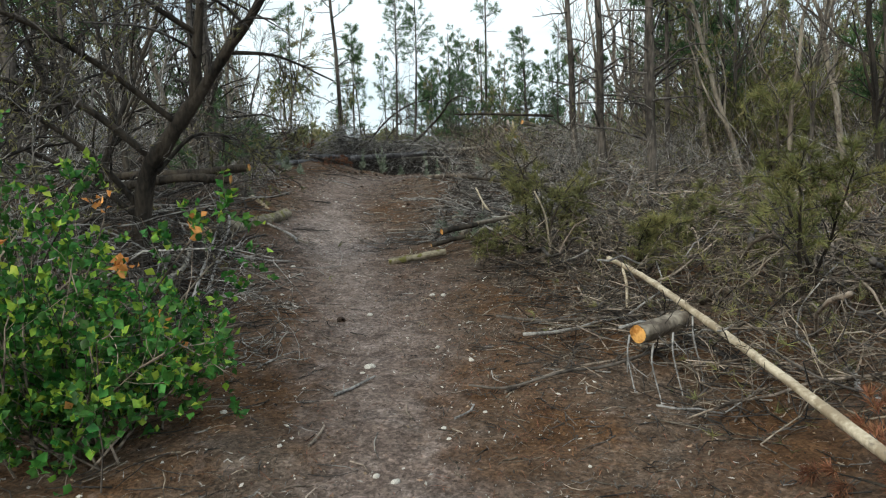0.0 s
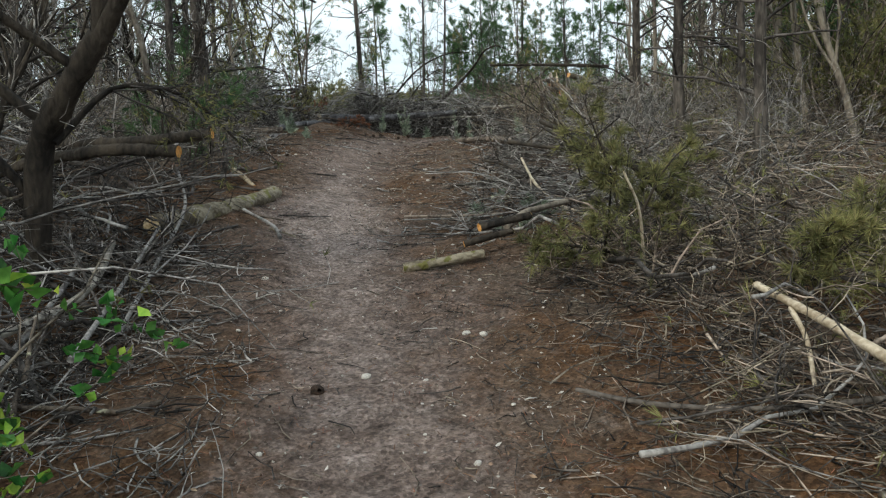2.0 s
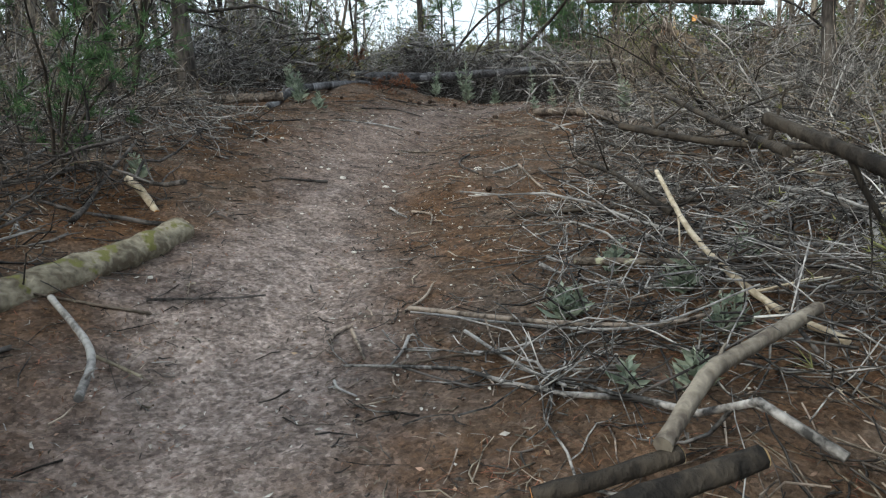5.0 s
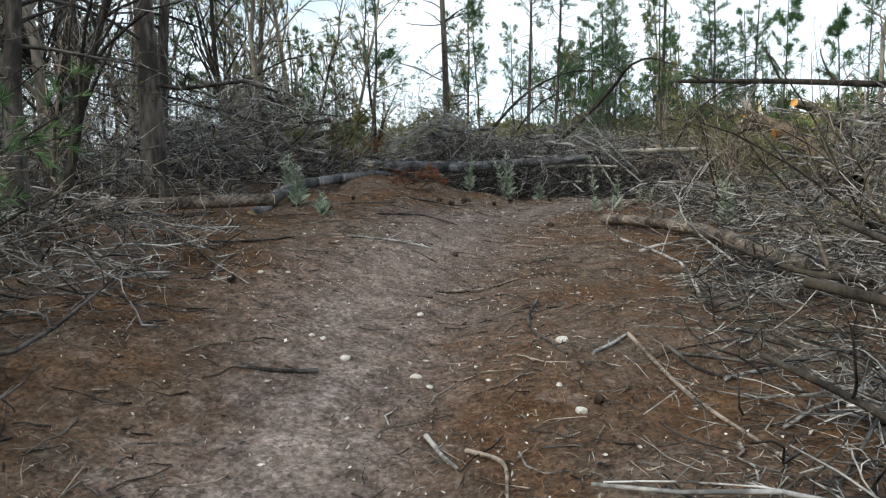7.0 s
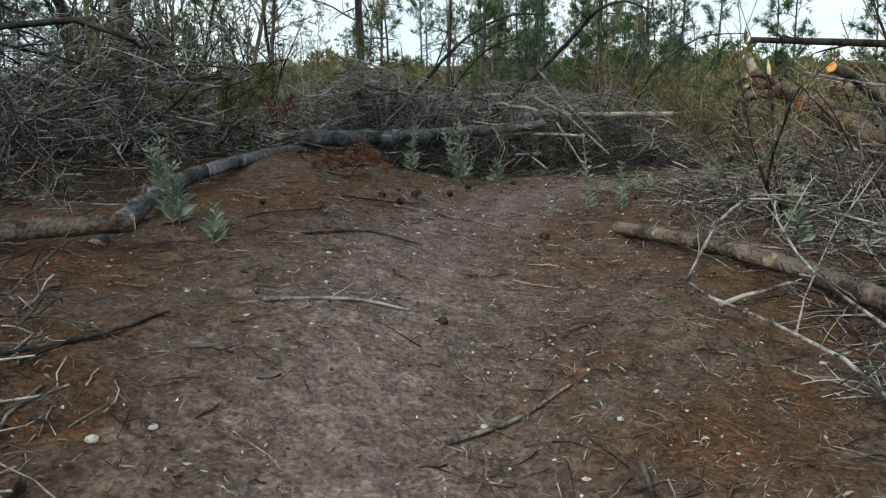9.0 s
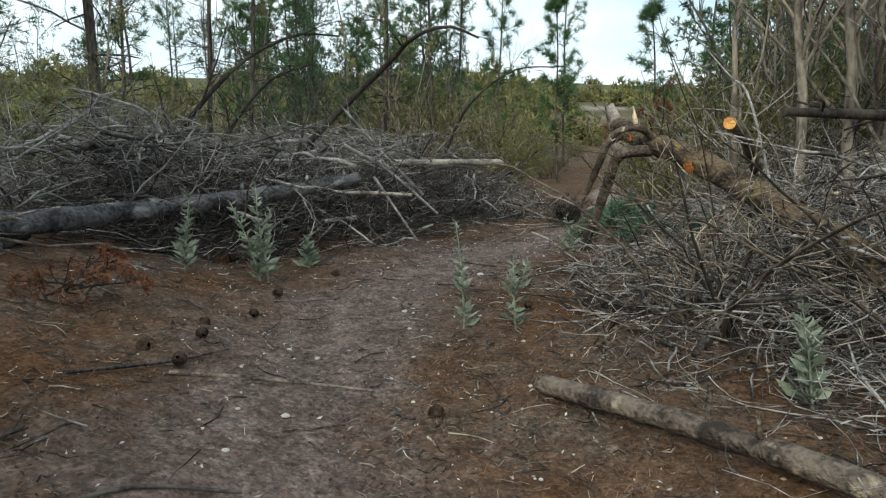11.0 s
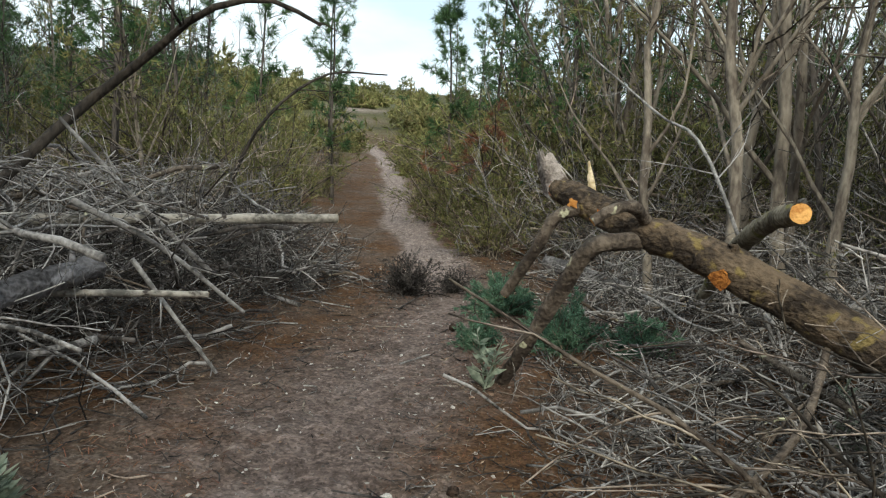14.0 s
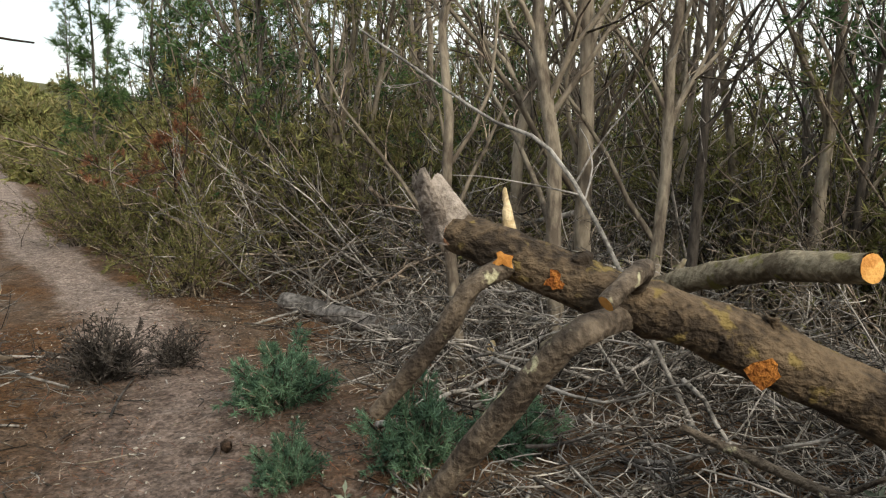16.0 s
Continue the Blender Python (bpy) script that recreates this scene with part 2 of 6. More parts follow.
def ground_material():
    """Trodden pinkish earth along the trail, rust pine litter beside it, scrub green far off."""
    m = bpy.data.materials.new("forest floor")
    m.use_nodes = True
    n, l = m.node_tree.nodes, m.node_tree.links
    bsdf = n["Principled BSDF"]
    bsdf.inputs["Roughness"].default_value = 0.95
    bsdf.inputs["Specular IOR Level"].default_value = 0.15
    co = n.new("ShaderNodeTexCoord")

    def noise_at(scale, detail=6, rough=0.6):
        x = n.new("ShaderNodeTexNoise")
        x.inputs["Scale"].default_value, x.inputs["Detail"].default_value, x.inputs["Roughness"].default_value = scale, detail, rough
        l.new(co.outputs["Object"], x.inputs["Vector"])
        return x.outputs["Fac"]

    def ramp_of(fac, stops):
        r = n.new("ShaderNodeValToRGB")
        while len(r.color_ramp.elements) < len(stops):
            r.color_ramp.elements.new(0.5)
        for e, (p, c) in zip(r.color_ramp.elements, stops):
            e.position, e.color = p, (*c, 1)
        l.new(fac, r.inputs["Fac"])
        return r.outputs["Color"]

    def mixed(fac, a, b):
        x = n.new("ShaderNodeMix")
        x.data_type = "RGBA"
        l.new(fac, x.inputs[0])
        l.new(a, x.inputs[6])
        l.new(b, x.inputs[7])
        return x.outputs[2]

    earth = ramp_of(noise_at(22, 8, 0.7), [(0.3, (0.075, 0.056, 0.048)), (0.52, (0.182, 0.134, 0.113)), (0.8, (0.35, 0.277, 0.243))])
    litter = ramp_of(noise_at(30, 8, 0.75), [(0.3, (0.05, 0.037, 0.028)), (0.52, (0.14, 0.103, 0.079)), (0.75, (0.29, 0.225, 0.178))])
    rust = ramp_of(noise_at(45, 8, 0.75), [(0.3, (0.06, 0.033, 0.018)), (0.6, (0.15, 0.079, 0.038)), (0.8, (0.28, 0.162, 0.085))])
    litter = mixed(ramp_of(noise_at(1.2, 5), [(0.36, (0, 0, 0)), (0.60, (1, 1, 1))]), litter, rust)
    at = n.new("ShaderNodeAttribute")
    at.attribute_name = "trodden"
    soft = n.new("ShaderNodeMath")
    soft.operation = "MULTIPLY_ADD"
    soft.inputs[1].default_value = 0.9
    l.new(noise_at(3.2, 7, 0.65), soft.inputs[0])
    l.new(at.outputs["Fac"], soft.inputs[2])
    col = mixed(ramp_of(soft.outputs[0], [(0.62, (0, 0, 0)), (1.0, (1, 1, 1))]), litter, earth)
    pale = ramp_of(noise_at(26, 6, 0.6), [(0.38, (0.225, 0.173, 0.152)), (0.72, (0.42, 0.345, 0.312))])
    at3 = n.new("ShaderNodeAttribute")
    at3.attribute_name = "sandy"
    patchy = n.new("ShaderNodeMath")
    patchy.operation = "MULTIPLY_ADD"
    patchy.inputs[1].default_value = 1.1
    l.new(noise_at(4.5, 7, 0.65), patchy.inputs[0])
    l.new(at3.outputs["Fac"], patchy.inputs[2])
    col = mixed(ramp_of(patchy.outputs[0], [(0.65, (0, 0, 0)), (1.45, (1, 1, 1))]), col, pale)
    scrub = ramp_of(noise_at(0.25, 8, 0.7), [(0.35, (0.05, 0.05, 0.022)), (0.6, (0.12, 0.115, 0.05)), (0.75, (0.19, 0.155, 0.085))])
    at2 = n.new("ShaderNodeAttribute")
    at2.attribute_name = "wild"
    col = mixed(at2.outputs["Fac"], col, scrub)
    flake, grey, chips = n.new("ShaderNodeTexVoronoi"), n.new("ShaderNodeRGBToBW"), n.new("ShaderNodeHueSaturation")
    flake.inputs["Scale"].default_value = 60
    l.new(co.outputs["Object"], flake.inputs["Vector"])
    l.new(flake.outputs["Color"], grey.inputs["Color"])
    span = n.new("ShaderNodeMapRange")
    span.inputs["To Min"].default_value, span.inputs["To Max"].default_value = 0.5, 1.5
    l.new(grey.outputs["Val"], span.inputs["Value"])
    mott, mix2 = noise_at(6.5, 6, 0.7), n.new("ShaderNodeMath")
    m_r = n.new("ShaderNodeMapRange")
    m_r.inputs["From Min"].default_value, m_r.inputs["From Max"].default_value = 0.3, 0.7
    m_r.inputs["To Min"].default_value, m_r.inputs["To Max"].default_value = 0.5, 1.35
    l.new(mott, m_r.inputs["Value"])
    mix2.operation = "MULTIPLY"
    l.new(span.outputs["Result"], mix2.inputs[0])
    l.new(m_r.outputs["Result"], mix2.inputs[1])
    l.new(mix2.outputs[0], chips.inputs["Value"])
    l.new(col, chips.inputs["Color"])
    l.new(chips.outputs["Color"], bsdf.inputs["Base Color"])
    b = n.new("ShaderNodeBump")
    b.inputs["Strength"].default_value, b.inputs["Distance"].default_value = 0.6, 0.04
    l.new(noise_at(38, 8, 0.8), b.inputs["Height"])
    clods = n.new("ShaderNodeBump")
    clods.inputs["Strength"].default_value, clods.inputs["Distance"].default_value = 0.8, 0.09
    l.new(noise_at(9, 5, 0.6), clods.inputs["Height"])
    l.new(clods.outputs["Normal"], b.inputs["Normal"])
    l.new(b.outputs["Normal"], bsdf.inputs["Normal"])
    return m


# ---------------------------------------------------------------- shape helpers
class Bag:
    """Gathers vertices and faces for one mesh."""

    def __init__(self):
        self.v, self.f, self.count = [], [], 0

    def add(self, verts, faces):
        self.v.append(np.asarray(verts, float).reshape(-1, 3))
        self.f.append(np.asarray(faces, int) + self.count)
        self.count += len(self.v[-1])

    def mesh(self, name, materials, smooth=True):
        me = bpy.data.meshes.new(name)
        v = np.concatenate(self.v)
        quads = [f for f in self.f if f.shape[1] == 4]
        tris = [f for f in self.f if f.shape[1] == 3]
        loops = np.concatenate([f.ravel() for f in quads + tris])
        sizes = np.concatenate([np.full(len(f), f.shape[1]) for f in quads + tris])
        me.vertices.add(len(v))
        me.vertices.foreach_set("co", v.astype(np.float32).ravel())
        me.loops.add(len(loops))
        me.loops.foreach_set("vertex_index", loops.astype(np.int32))
        me.polygons.add(len(sizes))
        me.polygons.foreach_set("loop_start", np.concatenate([[0], np.cumsum(sizes)[:-1]]).astype(np.int32))
        if smooth:
            me.polygons.foreach_set("use_smooth", np.ones(len(sizes), bool))
        for m in materials:
            me.materials.append(m)
        me.update(calc_edges=True)
        return me


def part(name, bag, material, parent=None, label="", smooth=True):
    ob = new(name, bag.mesh(name, [material], smooth))
    if parent:
        ob.parent = parent
    if label:
        tagged(ob, label)
    return ob


def thing(name, at, label, category, group="", kind=""):
    ob = new(name)
    ob.empty_display_size = 0.2
    ob.location = at
    return tagged(ob, label, category, group, kind)


def unit(a):
    return a / np.maximum(np.linalg.norm(a, axis=-1, keepdims=True), 1e-9)


def tubes(bag, P, R, sides=4, caps=False):
    """N tapered tubes along N polylines of K points."""
    P, R = np.asarray(P, float), np.asarray(R, float)
    N, K, _ = P.shape
    T = np.empty_like(P)
    T[:, 1:-1] = P[:, 2:] - P[:, :-2]
    T[:, 0], T[:, -1] = P[:, 1] - P[:, 0], P[:, -1] - P[:, -2]
    T = unit(T)
    mean = unit(P[:, -1] - P[:, 0])
    ref = np.where(np.abs(mean[:, 2:3]) > 0.8, np.array([[1.0, 0.13, 0]]), np.array([[0.1, 0.05, 1.0]]))
    U = unit(np.cross(T, ref[:, None, :]))
    W = np.cross(T, U)
    ang = np.arange(sides) / sides * 2 * np.pi
    ring = (P[:, :, None] + R[:, :, None, None] * (np.cos(ang)[None, None, :, None] * U[:, :, None] + np.sin(ang)[None, None, :, None] * W[:, :, None]))
    base = (np.arange(N) * K * sides)[:, None, None]
    k, s = np.arange(K - 1)[None, :, None], np.arange(sides)[None, None, :]
    s2 = (s + 1) % sides
    f = np.stack([base + k * sides + s, base + k * sides + s2, base + (k + 1) * sides + s2, base + (k + 1) * sides + s], -1).reshape(-1, 4)
    start = bag.count
    bag.add(ring, f)
    if caps:
        for end in (0, K - 1):
            mid = P[:, end]
            idx = start + base[:, 0] + end * sides + np.arange(sides)[None]
            c0 = bag.count
            bag.v.append(mid)
            bag.count += N
            tri = np.stack([np.repeat(np.arange(N)[:, None] + c0, sides, 1), idx, np.roll(idx, -1, 1)], -1).reshape(-1, 3)
            bag.f.append(tri if end else tri[:, ::-1])


def curves_from(rng, start, way, length, K=5, bend=0.35, wobble=0.08, droop=0.0):
    """Polylines that set out from start along way and curve."""
    start, way, length = np.asarray(start, float), unit(np.asarray(way, float)), np.asarray(length, float)
    N = len(start)
    turn = rng.normal(0, bend, (N, 3))
    P = [start]
    d = way
    for k in range(1, K):
        u = k / (K - 1)
        d = unit(way + turn * u + rng.normal(0, wobble, (N, 3)) + np.array([0, 0, -droop * u]))
        P.append(P[-1] + d * (length / (K - 1))[:, None])
    return np.stack(P, 1)


def spawn(rng, P, R, count, lo=0.2, hi=0.95, angle=0.9, frac=0.5, thin=0.55, K=4, bend=0.35, droop=0.0, up=0.0):
    """Side shoots along N polylines: their own polylines and radii."""
    N, KP, _ = P.shape
    who = np.repeat(np.arange(N), count)
    u = rng.uniform(lo, hi, len(who)) * (KP - 1)
    i = np.minimum(u.astype(int), KP - 2)
    w = (u - i)[:, None]
    at = P[who, i] * (1 - w) + P[who, i + 1] * w
    tan = unit(P[who, i + 1] - P[who, i])
    side = unit(np.cross(tan, rng.normal(0, 1, (len(who), 3))))
    a = angle * rng.uniform(0.6, 1.25, len(who))[:, None]
    way = tan * np.cos(a) + side * np.sin(a) + np.array([0, 0, up])
    span = np.linalg.norm(P[:, 1:] - P[:, :-1], axis=2).sum(1)[who]
    length = span * frac * (1.15 - 0.75 * u / (KP - 1)) * rng.uniform(0.5, 1.2, len(who))
    r = (R[who, i] * (1 - w[:, 0]) + R[who, i + 1] * w[:, 0]) * thin
    Q = curves_from(rng, at, way, length, K, bend, 0.08, droop)
    return Q, r[:, None] * np.linspace(1, 0.35, K)[None]


def taper(r, K, end=0.35):
    return np.asarray(r, float)[:, None] * np.linspace(1, end, K)[None]


def leaves(bag, rng, at, way, length, width, fold=0.25):
    """Folded four-cornered leaves at points, along ways."""
    way = unit(np.asarray(way, float))
    side = unit(np.cross(way, rng.normal(0, 1, way.shape)))
    up = np.cross(side, way)
    length, width = np.asarray(length)[:, None], np.asarray(width)[:, None]
    mid = at + way * length * 0.5
    v = np.stack([at, mid + side * width * 0.5 + up * width * fold, at + way * length, mid - side * width * 0.5 + up * width * fold], 1)
    b = (np.arange(len(at)) * 4)[:, None]
    bag.add(v, np.concatenate([b + [0, 1, 2], b + [0, 2, 3]]))


def needles(bag, rng, at, way, per, length, width, spread=0.8):
    """Tufts of thin needles: per blades at each point."""
    N = len(at)
    w = unit(np.repeat(unit(way), per, 0) + rng.normal(0, spread, (N * per, 3)))
    p = np.repeat(at, per, 0)
    L = length * rng.uniform(0.6, 1.2, (N * per, 1))
    side = unit(np.cross(w, rng.normal(0, 1, w.shape))) * width
    v = np.stack([p - side, p + side, p + w * L], 1)
    bag.add(v, np.arange(N * per * 3).reshape(-1, 3))


def rng_of(seed):
    return np.random.default_rng(seed)


def gz(x, y):
    return float(ground_z(x, y))


# ---------------------------------------------------------------- ground
def build_ground():
    gx = np.concatenate([-(8 * 1.28 ** np.arange(20, 0, -1.0)), np.arange(-8, 9, 0.1), np.arange(9, 24, 0.3), 24 * 1.28 ** np.arange(0, 17)])
    gy = np.concatenate([-(3 * 1.35 ** np.arange(18, 0, -1.0)), np.arange(-3, 28, 0.1), np.arange(28, 55, 0.25), 55 * 1.1 ** np.arange(0, 36)])
    X, Y = np.meshgrid(gx, gy)
    Z = ground_z(X, Y)
    rng = rng_of(3)
    fine = (np.abs(X) < 12) & (Y > -4) & (Y < 30)
    Z = Z + np.where(fine, rng.normal(0, 0.006, X.shape), 0)
    nx, ny = len(gx), len(gy)
    i = (np.arange(ny - 1)[:, None] * nx + np.arange(nx - 1)[None]).reshape(-1, 1)
    bag = Bag()
    bag.add(np.stack([X, Y, Z], -1), i + np.array([0, 1, nx + 1, nx]))
    ob = part("ground", bag, ground_material())
    d = trail_distance(X, Y, TREAD)
    wide = 1.0 + 0.25 * np.sin(Y * 0.9) + 0.15 * np.sin(Y * 2.3 + 1)
    values = {"trodden": np.clip(1.0 - d / (wide * np.interp(Y, [0, 5, 8, 20, 27], [1.0, 1.1, 1.4, 1.35, 0.65])), 0, 1) * 0.72,
              "sandy": np.clip(1.2 - d / (np.interp(Y, [20, 24], [0.62, 0.42]) + 0.1 * np.sin(Y * 1.3)), 0, 1) * np.interp(Y, [2, 5, 9, 10.2, 11.5, 13, 20, 23.5, 27], [0.1, 0.15, 0.35, 0.6, 0.4, 0.2, 0.1, 0.2, 0.85]),
              "wild": np.clip((np.hypot(X, Y - 15) - 32) / 30, 0, 1) * np.clip(d / 2.0, 0, 1)}
    for key, val in values.items():
        a = ob.data.attributes.new(key, "FLOAT", "POINT")
        a.data.foreach_set("value", val.astype(np.float32).ravel())
    tagged(ob, "brown forest floor with a trodden earth trail and pine litter", "ground", kind="structure")


build_ground()


# ---------------------------------------------------------------- trees
def pine(seed, h, r, crown=0.5, tuft=1.0, dead=26, leaf=None):
    """A slender pine: bare dead limbs below, tufted boughs above."""
    rng = rng_of(seed)
    K = 9
    P = curves_from(rng, np.zeros((1, 3)), np.array([[0.02, 0.01, 1.0]]), [h], K, 0.05, 0.025)
    P[:, 0, 2] -= 0.3
    R = np.linspace(r, r * 0.25, K)[None]
    R[:, 0] *= 1.35
    t = Bag()
    tubes(t, P, R, 8)
    limb = Bag()
    D, DR = spawn(rng, P, R, dead, 0.10, crown + 0.1, 1.45, 0.12, 0.30, 5, 0.3, 0.25)
    DR = np.clip(DR, 0.004, 0.02)
    tubes(limb, D, DR, 4)
    D2, D2R = spawn(rng, D, DR, 4, 0.2, 0.95, 0.8, 0.5, 0.5, 3)
    tubes(limb, D2, np.clip(D2R, 0.003, 1), 3)
    B, BR = spawn(rng, P, R, 34, crown, 0.98, 1.15, 0.17, 0.4, 5, 0.25, -0.2)
    BR = np.clip(BR, 0.005, 0.03)
    tubes(limb, B, BR, 4)
    C, CR = spawn(rng, B, BR, 5, 0.3, 1.0, 0.7, 0.45, 0.6, 3)
    tubes(limb, C, np.clip(CR, 0.003, 1), 3)
    n = Bag()
    ends = np.concatenate([C[:, 2], C[:, 1], B[:, -1]])
    ways = np.concatenate([C[:, 2] - C[:, 1], C[:, 1] - C[:, 0], B[:, -1] - B[:, -2]])
    needles(n, rng, ends, ways, 15, 0.20 * tuft, 0.0072 * tuft, 0.85)
    e = thing("pine_tree", (0, 0, 0), "slender pine with bare dead lower limbs and tufted crown", "tree", "pines of the wood")
    part("trunk", t, BARK_PINE, e)
    tagged(part("branchwork", limb, TWIG_DARK, e), kind="stuff")
    tagged(part("crown", n, leaf or NEEDLE_GREEN, e, smooth=False), kind="stuff")
    return e


def bare_tree(seed, h, r, mat=None, twig=None, limbs=14, name="bare_tree", lean=(0.05, 0, 1), label="slender bare grey tree with fine twigs", leaf=None):
    rng = rng_of(seed)
    K = 9
    P = curves_from(rng, np.zeros((1, 3)), np.array([lean], float), [h], K, 0.12, 0.06)
    P[:, 0, 2] -= 0.2
    R = np.linspace(r, r * 0.2, K)[None]
    t, bough_bag, limb = Bag(), Bag(), Bag()
    tubes(t, P, R, 8)
    B, BR = spawn(rng, P, R, limbs, 0.15, 0.98, 0.75, 0.32, 0.5, 6, 0.35, 0.0, 0.25)
    tubes(bough_bag, B, np.clip(BR, 0.006, 1), 5)
    C, CR = spawn(rng, B, BR, 6, 0.2, 1.0, 0.7, 0.45, 0.55, 4, 0.35, 0.0, 0.1)
    tubes(limb, C, np.clip(CR, 0.003, 1), 3)
    E, ER = spawn(rng, C, CR, 3, 0.2, 1.0, 0.7, 0.5, 0.6, 3)
    tubes(limb, E, np.clip(ER, 0.002, 1), 3)
    e = thing(name, (0, 0, 0), label, "tree", "bare trees of the thicket")
    if leaf:
        n = Bag()
        needles(n, rng, np.concatenate([C[:, -1], C[:, -2], E[:, -1]]), np.concatenate([C[:, -1] - C[:, -2], C[:, -2] - C[:, -3], E[:, -1] - E[:, -2]]), 5, 0.11, 0.012, 0.8)
        tagged(part("foliage", n, leaf, e, smooth=False), kind="stuff")
    part("trunk", t, mat or BARK_GREY, e)
    tagged(part("limbwork", bough_bag, mat or BARK_GREY, e), kind="stuff")
    tagged(part("branchwork", limb, twig or TWIG_BROWN, e), kind="stuff")
    return e


def scrub(seed, size, leaf, label, name="scrub_bush", per=7, count=60, blade=0.07, twig=None):
    """A many-stemmed bush with small narrow leaves in uneven sprays."""
    rng = rng_of(seed)
    start = np.stack([rng.normal(0, 0.09 * size, count), rng.normal(0, 0.09 * size, count), np.full(count, -0.05)], 1)
    way = np.stack([rng.normal(0, 0.5, count), rng.normal(0, 0.5, count), np.ones(count)], 1)
    P = curves_from(rng, start, way, size * rng.uniform(0.5, 1.1, count), 5, 0.3, 0.08, 0.2)
    R = taper(np.full(count, 0.011 * size ** 0.5), 5)
    t, n = Bag(), Bag()
    tubes(t, P, R, 4)
    Q, QR = spawn(rng, P, R, 7, 0.25, 1.0, 0.6, 0.35, 0.6, 4)
    tubes(t, Q, QR, 3)
    ends, ways = Q[:, 1:].reshape(-1, 3), (Q[:, 1:] - Q[:, :-1]).reshape(-1, 3)
    needles(n, rng, ends, ways, per, blade * size ** 0.5, 0.006 * size ** 0.5, 0.7)
    e = thing(name, (0, 0, 0), label, "bush", "bushes of the wood")
    tagged(part("branchwork", t, twig or TWIG_BROWN, e), kind="stuff")
    tagged(part("foliage", n, leaf, e, smooth=False), kind="stuff")
    return e


def placed(proto, x, y, rng, lo=0.8, hi=1.2, tilt=3, first=[]):
    """Sets the first proto itself, and copies of it after that."""
    s = rng.uniform(lo, hi)
    m = pose(x, y, gz(x, y), rng.uniform(-tilt, tilt), rng.uniform(-tilt, tilt), rng.uniform(0, 360)) @ Matrix.Diagonal((s, s, s * rng.uniform(0.9, 1.15), 1))
    if proto.name not in first:
        first.append(proto.name)
        proto.matrix_basis = m
        return proto
    keep = proto.scale.copy()
    proto.scale = (1, 1, 1)
    c = copy_thing(proto, m)
    proto.scale = keep
    return c


PINES = [pine(11, 10.5, 0.10, 0.55), pine(12, 9.0, 0.075, 0.5), pine(13, 12.0, 0.12, 0.6, dead=34), pine(14, 7.5, 0.055, 0.4), pine(15, 11.0, 0.085, 0.62, dead=40),
         pine(16, 8.0, 0.06, 0.3, 1.25, 14), pine(17, 6.5, 0.05, 0.18, 1.3, 8)]
BARE = [bare_tree(21, 6.5, 0.065), bare_tree(22, 5.5, 0.05, limbs=18), bare_tree(23, 7.5, 0.08), bare_tree(24, 6.0, 0.045, BARK_PINE, TWIG_GREY, 20)]
DARKS = [bare_tree(28, 4.8, 0.055, BARK_DARK, TWIG_DARK, 26, "dead_tree", (0.25, 0.05, 1), "dark dead tree with dense bare twigs"),
         bare_tree(29, 4.2, 0.045, BARK_DARK, TWIG_GREY, 26, "dead_tree", (-0.2, 0.2, 1), "dark dead tree with dense grey twigs")]
LEAFY = [bare_tree(25, 6.0, 0.05, BARK_GREY, TWIG_BROWN, 16, "leafy_tree", (0.05, 0, 1), "slender tree with sparse olive foliage", NEEDLE_OLIVE),
         bare_tree(26, 5.0, 0.045, BARK_PINE, TWIG_GREY, 18, "leafy_tree", (-0.1, 0, 1), "slender tree with sparse green foliage", NEEDLE_GREEN),
         bare_tree(27, 7.0, 0.06, BARK_GREY, TWIG_GREY, 18, "leafy_tree", (0.0, 0.1, 1), "slender tree with sparse olive foliage", NEEDLE_OLIVE)]
SAPLINGS = [bare_tree(51, 7.5, 0.035, BARK_PINE, TWIG_GREY, 22, "sapling", (0.03, 0, 1), "thin straight sapling with sparse grey green leaves", LEAF_HAZY),
            bare_tree(52, 6.5, 0.03, BARK_GREY, TWIG_GREY, 26, "sapling", (0.1, 0.05, 1), "thin leaning sapling with sparse grey green leaves", LEAF_HAZY),
            bare_tree(53, 8.5, 0.04, BARK_PINE, TWIG_BROWN, 20, "sapling", (-0.05, 0, 1), "tall thin sapling, nearly bare", None)]
SCRUBS = [scrub(31, 1.7, NEEDLE_OLIVE, "olive green scrub bush with fine leaves"), scrub(32, 2.3, NEEDLE_OLIVE, "tall olive scrub bush, thin at the base"),
          scrub(33, 1.5, NEEDLE_DULL, "half-dead brown scrub bush")]
# twiggy undergrowth without leaves
THICKETS = [bare_tree(41, 2.2, 0.022, TWIG_GREY, TWIG_GREY, 16, "undergrowth_bush", (0.3, 0.1, 1), "leafless grey undergrowth bush"),
            bare_tree(42, 1.7, 0.02, TWIG_BROWN, TWIG_BROWN, 18, "undergrowth_bush", (-0.3, 0.2, 1), "leafless brown undergrowth bush"),
            bare_tree(43, 2.8, 0.026, TWIG_GREY, TWIG_BROWN, 20, "undergrowth_bush", (0.1, -0.4, 1), "leafless tangled undergrowth bush")]


